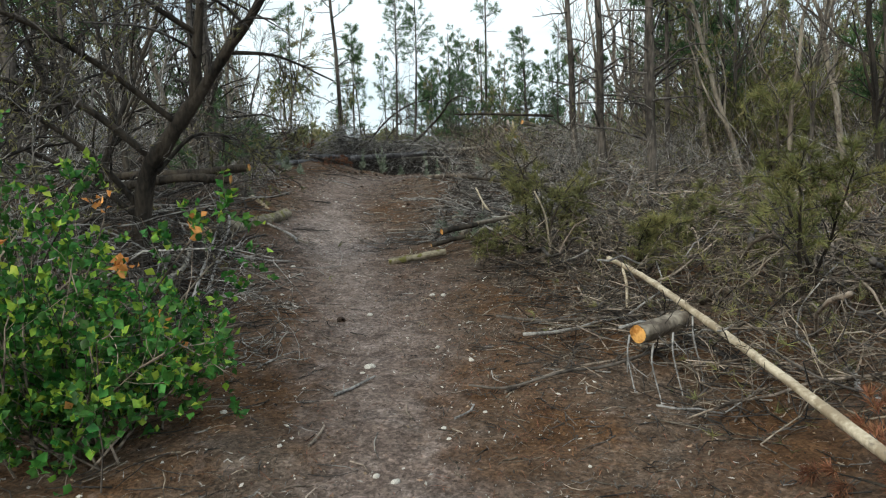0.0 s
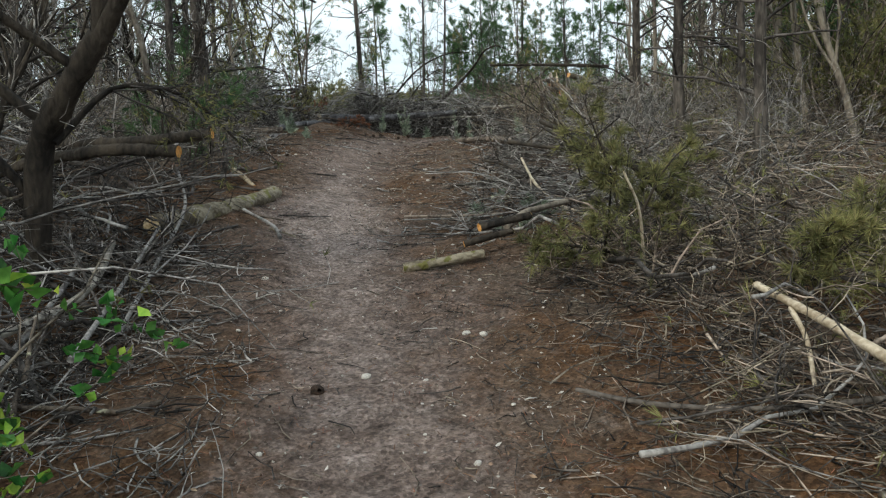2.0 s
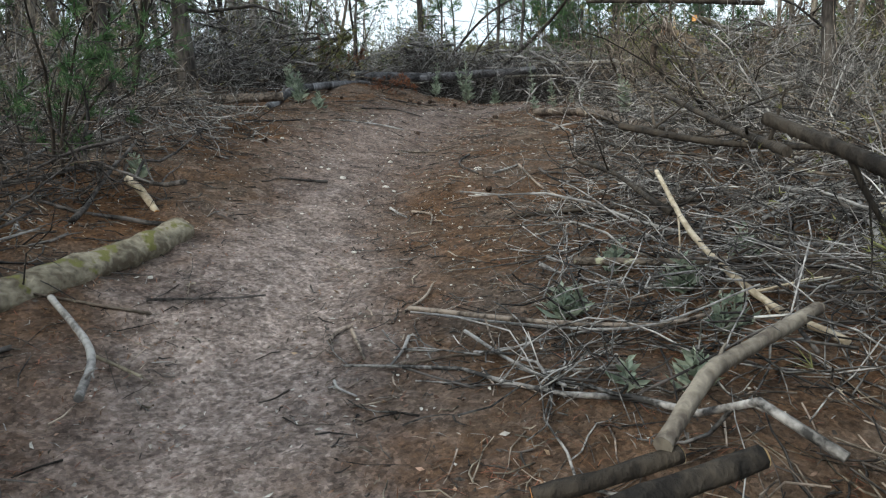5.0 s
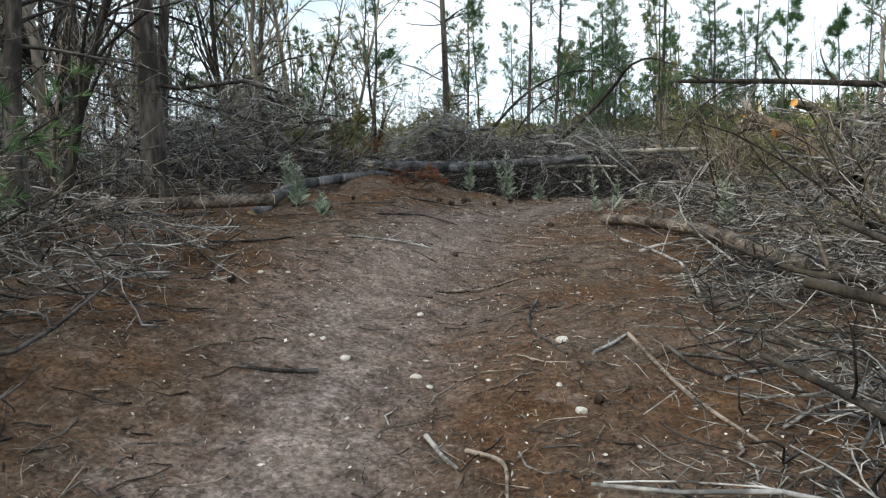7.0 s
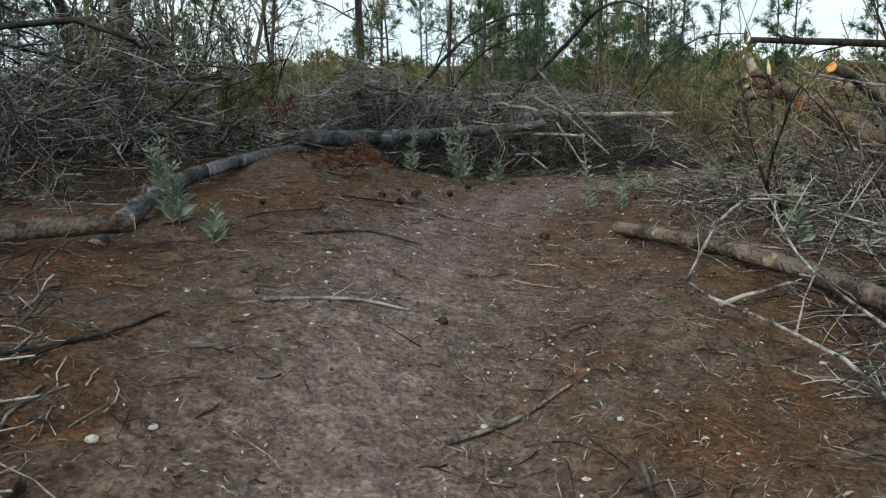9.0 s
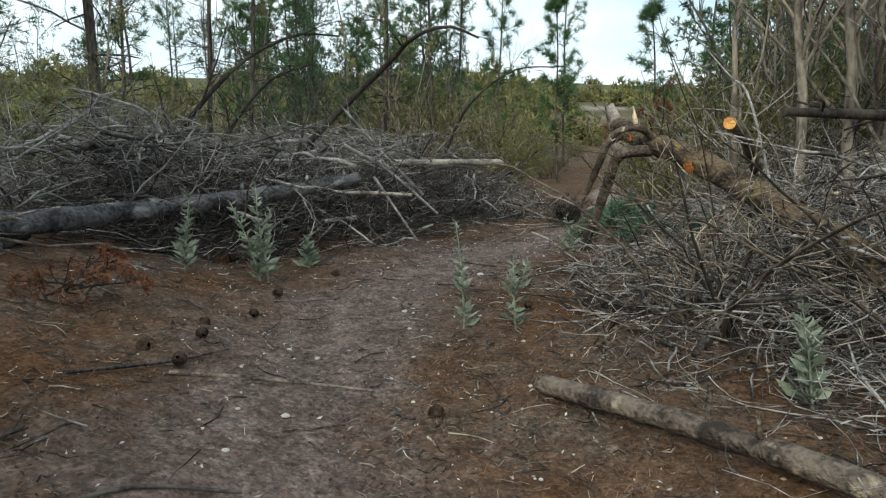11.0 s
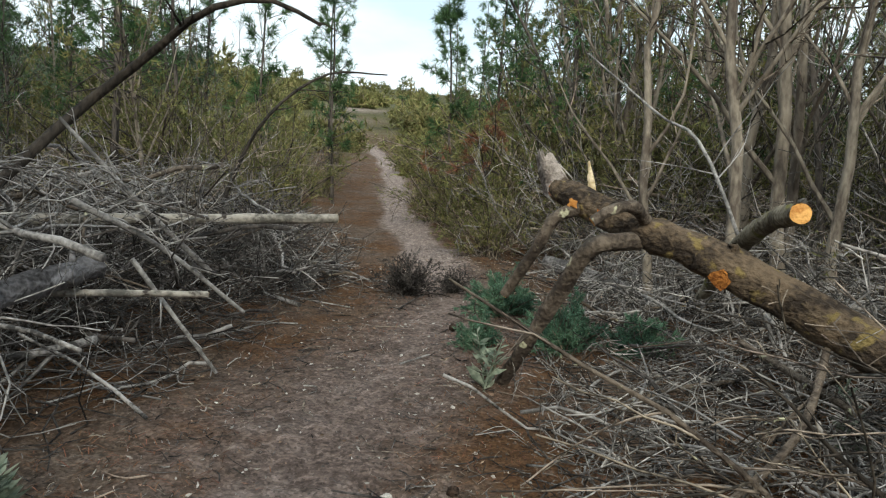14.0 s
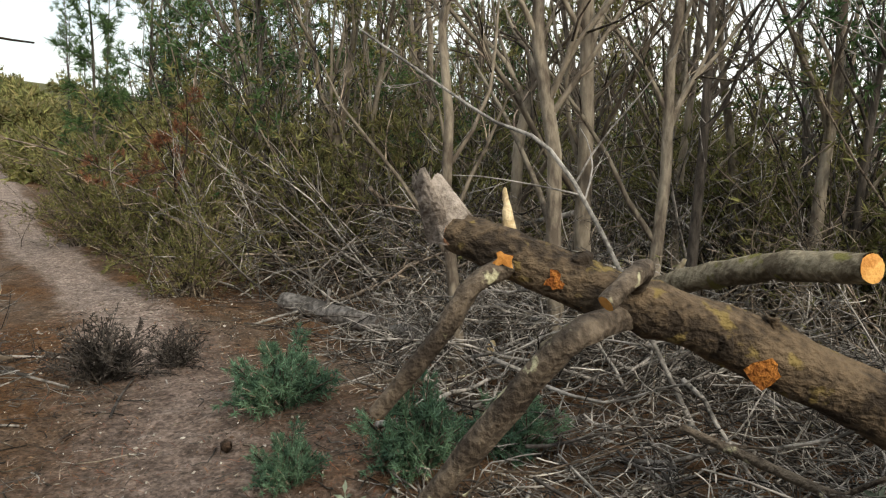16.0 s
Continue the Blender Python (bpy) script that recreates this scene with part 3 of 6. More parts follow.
def brushwood(seed, tall, stems, mat, label, leaf=None):
    """A leafless tangle of many thin stems."""
    rng = rng_of(seed)
    start = np.stack([rng.normal(0, 0.45, stems), rng.normal(0, 0.45, stems), np.full(stems, -0.05)], 1)
    way = np.stack([rng.normal(0, 0.75, stems), rng.normal(0, 0.75, stems), np.ones(stems)], 1)
    P = curves_from(rng, start, way, tall * rng.uniform(0.5, 1.15, stems), 6, 0.45, 0.1, 0.35)
    R = taper(rng.uniform(0.005, 0.013, stems), 6, 0.3)
    t, c = Bag(), Bag()
    tubes(c, P, R, 4)
    Q, QR = spawn(rng, P, R, 6, 0.15, 1, 0.8, 0.45, 0.55, 4, 0.45, 0.1)
    tubes(t, Q, np.clip(QR, 0.003, 1), 3)
    S, SR = spawn(rng, Q, QR, 3, 0.15, 1, 0.8, 0.5, 0.6, 3, 0.4)
    tubes(t, S, np.clip(SR, 0.0025, 1), 3)
    e = thing("undergrowth_bush", (0, 0, 0), label, "bush", "undergrowth of the wood")
    tagged(part("tangle", c, mat, e), kind="stuff")
    tagged(part("branchwork", t, mat, e), kind="stuff")
    if leaf:
        n = Bag()
        needles(n, rng, S[::2, -1], S[::2, -1] - S[::2, -2], 5, 0.07, 0.005, 0.8)
        tagged(part("foliage", n, leaf, e, smooth=False), kind="stuff")
    return e


BRUSH = [brushwood(61, 2.0, 26, TWIG_GREY, "grey leafless tangle of undergrowth"), brushwood(62, 1.6, 28, TWIG_BROWN, "brown leafless tangle of undergrowth"),
         brushwood(63, 2.4, 24, TWIG_GREY, "tall grey tangle of undergrowth", NEEDLE_DULL), brushwood(64, 1.9, 24, TWIG_BROWN, "brown undergrowth with a few olive leaves", NEEDLE_OLIVE)]


def far_bush(seed):
    """A distant rounded clump of scrub on the hillside."""
    rng = rng_of(seed)
    n = 260
    d = unit(rng.normal(0, 1, (n, 3)))
    d[:, 2] = np.abs(d[:, 2])
    at = d * rng.uniform(0.3, 1.0, (n, 1)) * np.array([1.1, 1.1, 1.0]) * (1 + 0.35 * np.sin(d[:, :1] * 5 + seed))
    b, t = Bag(), Bag()
    needles(b, rng, at, d, 5, 0.34, 0.05, 0.7)
    P = curves_from(rng, np.zeros((8, 3)), d[:8] + np.array([0, 0, 0.6]), np.full(8, 0.9), 4, 0.3)
    P[:, 0, 2] -= 0.2
    tubes(t, P, taper(np.full(8, 0.03), 4), 4)
    e = thing("hillside_bush", (0, 0, 0), "olive scrub bush on the far hillside", "bush", "scrub of the hillside")
    part("branchwork", t, TWIG_BROWN, e)
    tagged(part("foliage", b, NEEDLE_OLIVE if seed % 2 else NEEDLE_DULL, e, smooth=False), kind="stuff")
    return e


FAR = [far_bush(71), far_bush(72), far_bush(73)]


TALL = PINES + LEAFY


def scatter(kinds, n, x0, x1, y0, y1, clear, seed, lo=0.8, hi=1.2, tilt=3, gap=0.5):
    rng = rng_of(seed)
    done, tries = [], 0
    while len(done) < n and tries < n * 30:
        tries += 1
        x, y = rng.uniform(x0, x1), rng.uniform(y0, y1)
        if trail_distance(x, y) < clear or any(math.hypot(x - a, y - b) < gap for a, b in done):
            continue
        if kinds[0] in TALL and -13 < x < -1.5 and y > 25 and rng.uniform() < 0.7:
            continue
        if math.hypot(x + 2, y - 18) < 3.2 or math.hypot(x, y - 21) < 4.3:
            continue
        done.append((x, y))
        placed(kinds[rng.integers(len(kinds))], x, y, rng, lo, hi, tilt)


# ---------------------------------------------------------------- the woods
scatter(PINES, 20, 5.0, 24, 7, 34, 4.2, 101, 0.75, 1.1)
scatter(PINES, 34, -24, -5.0, 7, 30, 4.2, 102, 0.75, 1.1)
LOW_PINES = [PINES[1], PINES[3], PINES[5], PINES[6], PINES[6]]
scatter(LOW_PINES, 48, -22, 10, 28, 62, 4.0, 103, 0.6, 0.95)
scatter([PINES[1], PINES[3], PINES[4]], 26, -15, 9, 26, 50, 4.0, 131, 0.6, 0.9)
scatter(LOW_PINES, 34, 8, 50, 30, 80, 4, 104, 0.55, 0.95)
scatter(PINES, 12, -14, 14, -16, 2, 4.5, 105)
scatter(BARE, 26, 4.6, 13, 13, 27, 3.0, 106, 0.8, 1.2, 7)
scatter(BARE, 10, 3.5, 16, 5, 18, 3.3, 107, 0.8, 1.1, 7)
scatter(BARE, 18, -16, -4.5, 8, 30, 3.4, 108, 0.8, 1.1, 7)
scatter(LEAFY, 22, 5.5, 18, 14, 36, 3.0, 115, 0.7, 1.1, 6)
scatter(LEAFY, 16, -16, -5, 5, 30, 3.4, 116, 0.7, 1.1, 6)
scatter(LEAFY, 16, -12, 8, 27, 48, 3.4, 117, 0.6, 1.0, 6)
scatter(LEAFY, 3, 4, 14, 5, 15, 3.4, 118, 0.6, 1.0, 6)
scatter(SCRUBS, 26, 5, 26, 22, 48, 2.0, 109, 0.7, 1.3, 6)
scatter(SCRUBS, 20, -20, 6, 27, 52, 2.6, 110, 0.8, 1.5, 6)
scatter(BRUSH, 32, 3.4, 13, 4, 20, 2.9, 112, 0.7, 1.05, 8)
scatter(BRUSH, 30, 5.0, 13, 19, 30, 2.9, 119, 0.7, 1.1, 8)
scatter(BRUSH, 52, -13, -3.6, 5, 26, 2.8, 113, 0.7, 1.2, 8)
scatter(BRUSH, 40, -10, 4, 24, 36, 2.6, 114, 0.7, 1.1, 8)
scatter(THICKETS, 24, -14, 10, 6, 34, 3.2, 120, 0.7, 1.2, 12)
scatter(FAR, 150, -60, 70, 44, 130, 3.0, 121, 1.0, 2.2, 4, 1.5)
scatter(FAR, 110, -120, 140, 120, 330, 3.0, 122, 2.0, 4.5, 4, 4)
scatter(FAR, 40, 8, 30, 30, 52, 1.6, 123, 0.6, 1.2, 4, 0.8)
scatter(SCRUBS, 30, 2, 18, 25, 48, 0.95, 124, 0.35, 0.75, 6, 0.5)
scatter(BRUSH, 16, 1.6, 9, 7.5, 17, 2.6, 125, 0.5, 0.9, 8)
scatter(SCRUBS, 26, 6.4, 15, 15, 32, 2.6, 126, 1.0, 1.6, 6)
scatter(BRUSH, 22, 6.0, 13, 14, 30, 2.6, 128, 1.0, 1.5, 6)
scatter(LEAFY, 12, 6.0, 12, 17, 28, 2.6, 127, 0.6, 1.0, 6)
scatter(DARKS, 12, -9, -3.6, 4.5, 18, 3.2, 129, 0.9, 1.3, 8)
scatter(DARKS, 3, 3.2, 8, 5.5, 14, 3.1, 130, 0.8, 1.1, 8)
scatter(LEAFY, 20, 7.0, 17, 24, 38, 3.0, 140, 0.7, 1.1, 6)
scatter(SCRUBS, 24, 7.0, 17, 22, 36, 3.0, 141, 1.2, 1.9, 6)
scatter([PINES[1], PINES[3]], 8, 9.0, 18, 26, 40, 4.0, 142, 0.6, 0.9)
scatter(SAPLINGS, 15, -18, 9, 29, 48, 3.2, 149, 0.7, 1.1, 4)
scatter(SAPLINGS, 8, 6, 16, 30, 46, 3.2, 150, 0.6, 0.9, 4)
scatter(DARKS, 26, -17, -5.5, 15, 30, 3.4, 144, 0.9, 1.35, 8)
scatter(PINES[:3], 12, -20, -6.5, 17, 30, 3.4, 145, 0.7, 0.95)
scatter(SCRUBS, 34, 2, 17, 27.5, 46, 0.9, 146, 0.45, 0.95, 6, 0.5)
scatter(FAR, 50, -10, 20, 33, 60, 1.4, 147, 0.7, 1.3, 4, 0.8)
scatter(BRUSH, 26, -4, 10, 27, 40, 1.3, 148, 0.6, 0.95, 8)



# ---------------------------------------------------------------- logs, branches and brush
def path_points(pts, K):
    """Catmull-Rom points through pts."""
    p = np.asarray(pts, float)
    p = np.concatenate([[2 * p[0] - p[1]], p, [2 * p[-1] - p[-2]]])
    n = len(p) - 3
    out = []
    for u in np.linspace(0, n, K):
        i = min(int(u), n - 1)
        t = u - i
        a, b, c, d = p[i:i + 4]
        out.append(0.5 * (2 * b + (c - a) * t + (2 * a - 5 * b + 4 * c - d) * t * t + (3 * b - a - 3 * c + d) * t ** 3))
    return np.array(out)


def rough_tube(bag, pts, r0, r1, K, sides, rng, lumps=0.07):
    """One tube with uneven girth and knobs, open at both ends; returns its axis and radii."""
    P = path_points(pts, K)[None]
    R = np.linspace(r0, r1, K)[None] * (1 + rng.normal(0, lumps, (1, K)))
    start = bag.count
    tubes(bag, P, R, sides)
    v = bag.v[-1]
    axis = np.repeat(P[0], sides, 0)
    ridge = np.tile(rng.normal(0, lumps * 0.9, sides), K)[:, None]
    v += (v - axis) * (ridge + rng.normal(0, lumps * 0.8, (len(v), 1)))
    return P[0], R[0]


def cut_disc(bag, at, way, r, rng, sides=14, ragged=0.03):
    """A slightly domed, ragged disc across the end of a log."""
    way = unit(np.asarray(way, float))
    u = unit(np.cross(way, [0.13, 0.4, 1.0]))
    w = np.cross(way, u)
    a = np.arange(sides) / sides * 2 * np.pi
    rim = at + r * (np.cos(a)[:, None] * u + np.sin(a)[:, None] * w) * (1 + rng.normal(0, ragged, (sides, 1)))
    inner = at + way * r * 0.06 + 0.55 * r * (np.cos(a)[:, None] * u + np.sin(a)[:, None] * w) + way * rng.normal(0, r * 0.03, (sides, 1))
    mid = at + way * r * 0.08
    v = np.concatenate([rim, inner, mid[None]])
    i = np.arange(sides)
    j = (i + 1) % sides
    bag.add(v, np.stack([i, j, j + sides, i + sides], 1))
    bag.f.append(np.stack([i + sides, j + sides, np.full(sides, 2 * sides)], 1) + bag.count - len(v))


def log(name, label, pts, r0, r1, bark, seed, cut0=None, cut1=None, stubs=0, sides=14, K=None, category="log", group="", lumps=0.05):
    """A felled trunk or thick branch with its sawn or broken ends and stubs of side branches."""
    rng = rng_of(seed)
    base = np.asarray(pts[0], float)
    rel = np.asarray(pts, float) - base
    span = np.linalg.norm(rel[1:] - rel[:-1], axis=1).sum()
    K = K or max(8, int(span / 0.09))
    e = thing(name, base, label, category, group)
    b = Bag()
    P, R = rough_tube(b, rel, r0, r1, K, sides, rng, lumps)
    body = part("bark", b, bark, e)
    for at, way, r, m in ((P[0], P[0] - P[1], R[0], cut0), (P[-1], P[-1] - P[-2], R[-1], cut1)):
        c = Bag()
        cut_disc(c, at + unit(way) * 0.003, way, r * 0.97, rng, sides)
        part("end_face", c, m or WOOD_SPLINTER, e, "" if m is None else "freshly sawn orange end")
    for k in range(stubs):
        i = int(rng.integers(2, K - 2))
        way = unit(np.cross(P[i + 1] - P[i], rng.normal(0, 1, 3)) + np.array([0, 0, 0.4]))
        s = Bag()
        L = rng.uniform(0.06, 0.2)
        rough_tube(s, [P[i], P[i] + way * (R[i] + L * 0.5), P[i] + way * (R[i] + L)], R[i] * 0.3, R[i] * 0.18, 5, 7, rng)
        cut_disc(s, P[i] + way * (R[i] + L), way, R[i] * 0.17, rng, 7)
        part("stub", s, bark, body)
    return e


def branch(name, label, pts, r0, r1, bark, seed, shoots=6, fine=3, frac=0.35, twig=None, up=0.05, group="loose branches", category="branch", K=None):
    """A dead branch with its side shoots."""
    rng = rng_of(seed)
    base = np.asarray(pts[0], float)
    rel = np.asarray(pts, float) - base
    K = K or 14
    e = thing(name, base, label, category, group)
    b = Bag()
    P, R = rough_tube(b, rel, r0, r1, K, 8, rng, 0.04)
    cut_disc(b, P[0], P[0] - P[1], R[0], rng, 8)
    cut_disc(b, P[-1], P[-1] - P[-2], R[-1], rng, 8)
    stem = part("stem", b, bark, e)
    if shoots:
        t = Bag()
        Q, QR = spawn(rng, P[None], R[None], shoots, 0.15, 1.0, 0.8, frac, 0.5, 6, 0.4, 0.05, up)
        QR = np.clip(QR, 0.003, 1)
        for q, r in zip(Q, QR):
            s = Bag()
            tubes(s, q[None], r[None], 5)
            part("shoot", s, twig or bark, stem)
        if fine:
            S, SR = spawn(rng, Q, QR, fine, 0.2, 1.0, 0.7, 0.5, 0.55, 4)
            tubes(t, S, np.clip(SR, 0.002, 1), 3)
            S2, S2R = spawn(rng, S, SR, 2, 0.3, 1.0, 0.7, 0.5, 0.6, 3)
            tubes(t, S2, np.clip(S2R, 0.0015, 1), 3)
            tagged(part("twig_mass", t, twig or bark, e), kind="stuff")
    return e


def brush_pile(name, label, line, depth, height, mains, fines, seed, bark, twig, along=0.7, main_len=1.8, fine_len=0.9, thick=0.018, front=0.35, leaf=None, leaf_n=0):
    """Cut branches heaped along a line on the ground, depth metres deep to the left of it: big branches apart, fine twigs joined."""
    rng = rng_of(seed)
    line = np.asarray(line, float)
    seg = np.linalg.norm(line[1:] - line[:-1], axis=1)
    cum = np.concatenate([[0], np.cumsum(seg)])
    base = np.array([*line[0], gz(*line[0])])
    e = thing(name, base, label, "brush pile", "brush piles")

    def sample(n, bias):
        u = rng.uniform(0, cum[-1], n)
        i = np.clip(np.searchsorted(cum, u) - 1, 0, len(seg) - 1)
        d = (line[i + 1] - line[i]) / seg[i][:, None]
        nrm = np.stack([-d[:, 1], d[:, 0]], 1)
        v = rng.uniform(0, 1, n)
        xy = line[i] + d * (u - cum[i])[:, None] + nrm * (v * depth)[:, None]
        edge = np.clip(np.minimum(u, cum[-1] - u) / 0.7, 0.25, 1)
        prof = np.clip(v / front, 0.08, 1) * np.clip((1.15 - v) / 0.4, 0.3, 1) * edge
        z = ground_z(xy[:, 0], xy[:, 1]) + 0.02 + height * prof * rng.uniform(0, 1, n) ** bias
        sign = rng.choice([-1, 1], n)[:, None]
        ang = rng.normal(0, 1 - along, n) * 1.6
        c, s = np.cos(ang)[:, None], np.sin(ang)[:, None]
        way2 = sign * (d * c + nrm * s)
        way = np.concatenate([way2, rng.normal(0.08, 0.26, (n, 1))], 1)
        return np.concatenate([xy, z[:, None]], 1) - base, way

    def lifted(P, clear):
        """Keeps what would dip into the soil above it."""
        low = ground_z(P[..., 0] + base[0], P[..., 1] + base[1]) - base[2] + clear
        top = low + height * 1.05
        P[..., 2] = np.where(P[..., 2] > top, top + (P[..., 2] - top) * 0.3, np.maximum(P[..., 2], low))
        return P

    at, way = sample(mains, 0.55)
    L = main_len * rng.uniform(0.5, 1.3, mains)
    M = curves_from(rng, at - unit(way) * (L * 0.45)[:, None], way, L, 9, 0.6, 0.15)
    M = lifted(M, 0.015)
    MR = taper(thick * rng.uniform(0.55, 1.5, mains) * np.where(rng.uniform(0, 1, mains) > 0.85, 1.7, 1.0), 9, 0.35)
    tones = (bark, bark, twig, TWIG_DARK, TWIG_COOL, BARK_SPOTTED)
    for p, r in zip(M, MR):
        b = Bag()
        tubes(b, p[None], r[None], 6, True)
        part("branch", b, tones[int(rng.integers(len(tones)))], e)
    t, low = Bag(), Bag()
    Q, QR = spawn(rng, M, MR, 6, 0.15, 1, 0.75, 0.4, 0.55, 6, 0.6)
    tubes(t, lifted(Q, 0.006), np.clip(QR, 0.0035, 1), 4)
    fines = int(fines * 0.62)
    at, way = sample(fines, 0.65)
    L = fine_len * rng.uniform(0.4, 1.4, fines)
    F = lifted(curves_from(rng, at - unit(way) * (L * 0.5)[:, None], way, L, 6, 1.0, 0.26), 0.01)
    FR = taper(0.0028 + 0.0062 * rng.uniform(0, 1, fines) ** 2, 6, 0.35)
    tubes(t, F, FR, 3)
    S, SR = spawn(rng, F, FR, 2, 0.15, 1, 0.8, 0.45, 0.65, 4, 0.7)
    tubes(t, lifted(S, 0.004), np.clip(SR, 0.002, 1), 3)
    S2, S2R = spawn(rng, Q, QR, 2, 0.2, 1, 0.8, 0.5, 0.6, 4, 0.7)
    tubes(t, lifted(S2, 0.004), np.clip(S2R, 0.002, 1), 3)
    tagged(part("twig_mass", t, twig, e), kind="stuff")
    # dark twigs packed under the heap, their colour standing in for its inner shade
    n_shade = int(fines * 1.1)
    at, way = sample(n_shade, 2.4)
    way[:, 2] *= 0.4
    O = lifted(curves_from(rng, at, way, fine_len * rng.uniform(0.3, 0.9, n_shade), 5, 0.9, 0.3), 0.004)
    tubes(low, O, taper(rng.uniform(0.003, 0.008, n_shade), 5, 0.5), 3)
    tagged(part("shade_mass", low, TWIG_DARK, e), kind="stuff")
    if leaf_n:
        n = Bag()
        pick = rng.choice(len(S), leaf_n)
        needles(n, rng, S[pick, -1], S[pick, -1] - S[pick, -2], 10, 0.10, 0.0025, 0.6)
        tagged(part("dead_needles", n, leaf, e, smooth=False), kind="stuff")
    return e


def bough(name, label, at, ways, length, r, seed, leaf, bark=None, per=9, blade=0.09, shoots=9):
    """A fallen pine top: curving limbs with sprays of needles."""
    rng = rng_of(seed)
    at = np.asarray(at, float)
    e = thing(name, at, label, "branch", "fallen pine tops")
    n, t = Bag(), Bag()
    for w in ways:
        P = curves_from(rng, np.zeros((1, 3)) + rng.normal(0, 0.08, (1, 3)), np.array([w], float), [length * rng.uniform(0.7, 1.1)], 8, 0.3, 0.05)
        R = taper([r], 8, 0.25)
        b = Bag()
        tubes(b, P, R, 6)
        part("limb", b, bark or BARK_DARK, e)
        Q, QR = spawn(rng, P, R, shoots, 0.2, 1, 0.8, 0.4, 0.5, 5, 0.3, 0.1)
        tubes(t, Q, np.clip(QR, 0.003, 1), 4)
        S, SR = spawn(rng, Q, QR, 5, 0.2, 1, 0.7, 0.45, 0.6, 4)
        tubes(t, S, np.clip(SR, 0.002, 1), 3)
        needles(n, rng, S[:, 1:].reshape(-1, 3), (S[:, 1:] - S[:, :-1]).reshape(-1, 3), per, blade, 0.0028, 0.55)
    tagged(part("twig_mass", t, TWIG_DARK, e), kind="stuff")
    tagged(part("needle_mass", n, leaf, e, smooth=False), kind="stuff")
    return e


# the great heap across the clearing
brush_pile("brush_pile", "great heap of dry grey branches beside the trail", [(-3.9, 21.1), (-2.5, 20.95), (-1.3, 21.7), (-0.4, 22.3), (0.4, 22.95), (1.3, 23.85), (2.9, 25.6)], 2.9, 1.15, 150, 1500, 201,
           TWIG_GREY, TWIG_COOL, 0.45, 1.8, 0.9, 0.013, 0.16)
# near-black second pile inside the heap, painting the deep shade between its branches
brush_pile("brush_pile", "dark branches in the foot of the great heap, coloured as its inner shade", [(-3.7, 21.1), (-2.5, 20.95), (-1.3, 21.65), (-0.4, 22.25), (0.4, 22.9), (1.3, 23.8), (2.8, 25.4)], 2.4, 0.85, 60, 1900, 219, TWIG_DARK, TWIG_DARK, 0.6, 1.6, 0.8, 0.016, 0.1)
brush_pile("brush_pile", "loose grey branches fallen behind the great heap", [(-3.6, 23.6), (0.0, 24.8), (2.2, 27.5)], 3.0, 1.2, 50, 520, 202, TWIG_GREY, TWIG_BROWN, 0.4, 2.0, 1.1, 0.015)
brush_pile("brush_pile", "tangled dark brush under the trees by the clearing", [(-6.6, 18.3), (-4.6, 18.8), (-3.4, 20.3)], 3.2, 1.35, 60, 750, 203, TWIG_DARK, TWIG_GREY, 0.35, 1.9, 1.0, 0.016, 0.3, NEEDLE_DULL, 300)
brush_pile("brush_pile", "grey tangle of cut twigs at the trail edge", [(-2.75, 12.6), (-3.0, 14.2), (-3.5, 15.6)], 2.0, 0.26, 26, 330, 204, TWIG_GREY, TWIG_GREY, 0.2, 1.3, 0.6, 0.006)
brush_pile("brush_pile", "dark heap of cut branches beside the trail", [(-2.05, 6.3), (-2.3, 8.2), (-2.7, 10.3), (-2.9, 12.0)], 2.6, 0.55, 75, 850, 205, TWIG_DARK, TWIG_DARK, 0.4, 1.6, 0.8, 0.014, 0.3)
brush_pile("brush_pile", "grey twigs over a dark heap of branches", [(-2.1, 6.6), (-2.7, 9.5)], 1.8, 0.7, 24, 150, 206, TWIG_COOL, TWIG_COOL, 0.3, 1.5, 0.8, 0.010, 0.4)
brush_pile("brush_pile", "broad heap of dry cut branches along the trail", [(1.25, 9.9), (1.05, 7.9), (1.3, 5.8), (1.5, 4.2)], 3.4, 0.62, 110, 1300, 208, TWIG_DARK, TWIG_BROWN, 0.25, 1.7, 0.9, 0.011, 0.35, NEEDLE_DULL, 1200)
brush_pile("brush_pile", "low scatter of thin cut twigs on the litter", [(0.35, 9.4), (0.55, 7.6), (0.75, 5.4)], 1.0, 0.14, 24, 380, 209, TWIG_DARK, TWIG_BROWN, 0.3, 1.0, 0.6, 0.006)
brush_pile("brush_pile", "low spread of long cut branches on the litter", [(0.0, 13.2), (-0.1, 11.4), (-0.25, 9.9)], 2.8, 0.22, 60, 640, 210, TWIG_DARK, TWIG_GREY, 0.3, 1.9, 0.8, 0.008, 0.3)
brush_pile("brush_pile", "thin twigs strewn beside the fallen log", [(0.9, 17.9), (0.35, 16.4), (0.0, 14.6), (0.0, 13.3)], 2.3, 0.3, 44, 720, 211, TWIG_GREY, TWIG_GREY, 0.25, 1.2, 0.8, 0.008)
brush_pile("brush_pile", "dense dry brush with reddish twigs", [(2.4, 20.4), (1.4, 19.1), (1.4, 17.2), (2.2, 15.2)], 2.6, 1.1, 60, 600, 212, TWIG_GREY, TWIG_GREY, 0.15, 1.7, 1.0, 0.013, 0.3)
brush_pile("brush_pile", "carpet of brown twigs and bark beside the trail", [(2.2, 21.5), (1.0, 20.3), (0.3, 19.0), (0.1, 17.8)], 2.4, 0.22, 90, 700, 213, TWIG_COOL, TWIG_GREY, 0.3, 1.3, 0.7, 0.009)
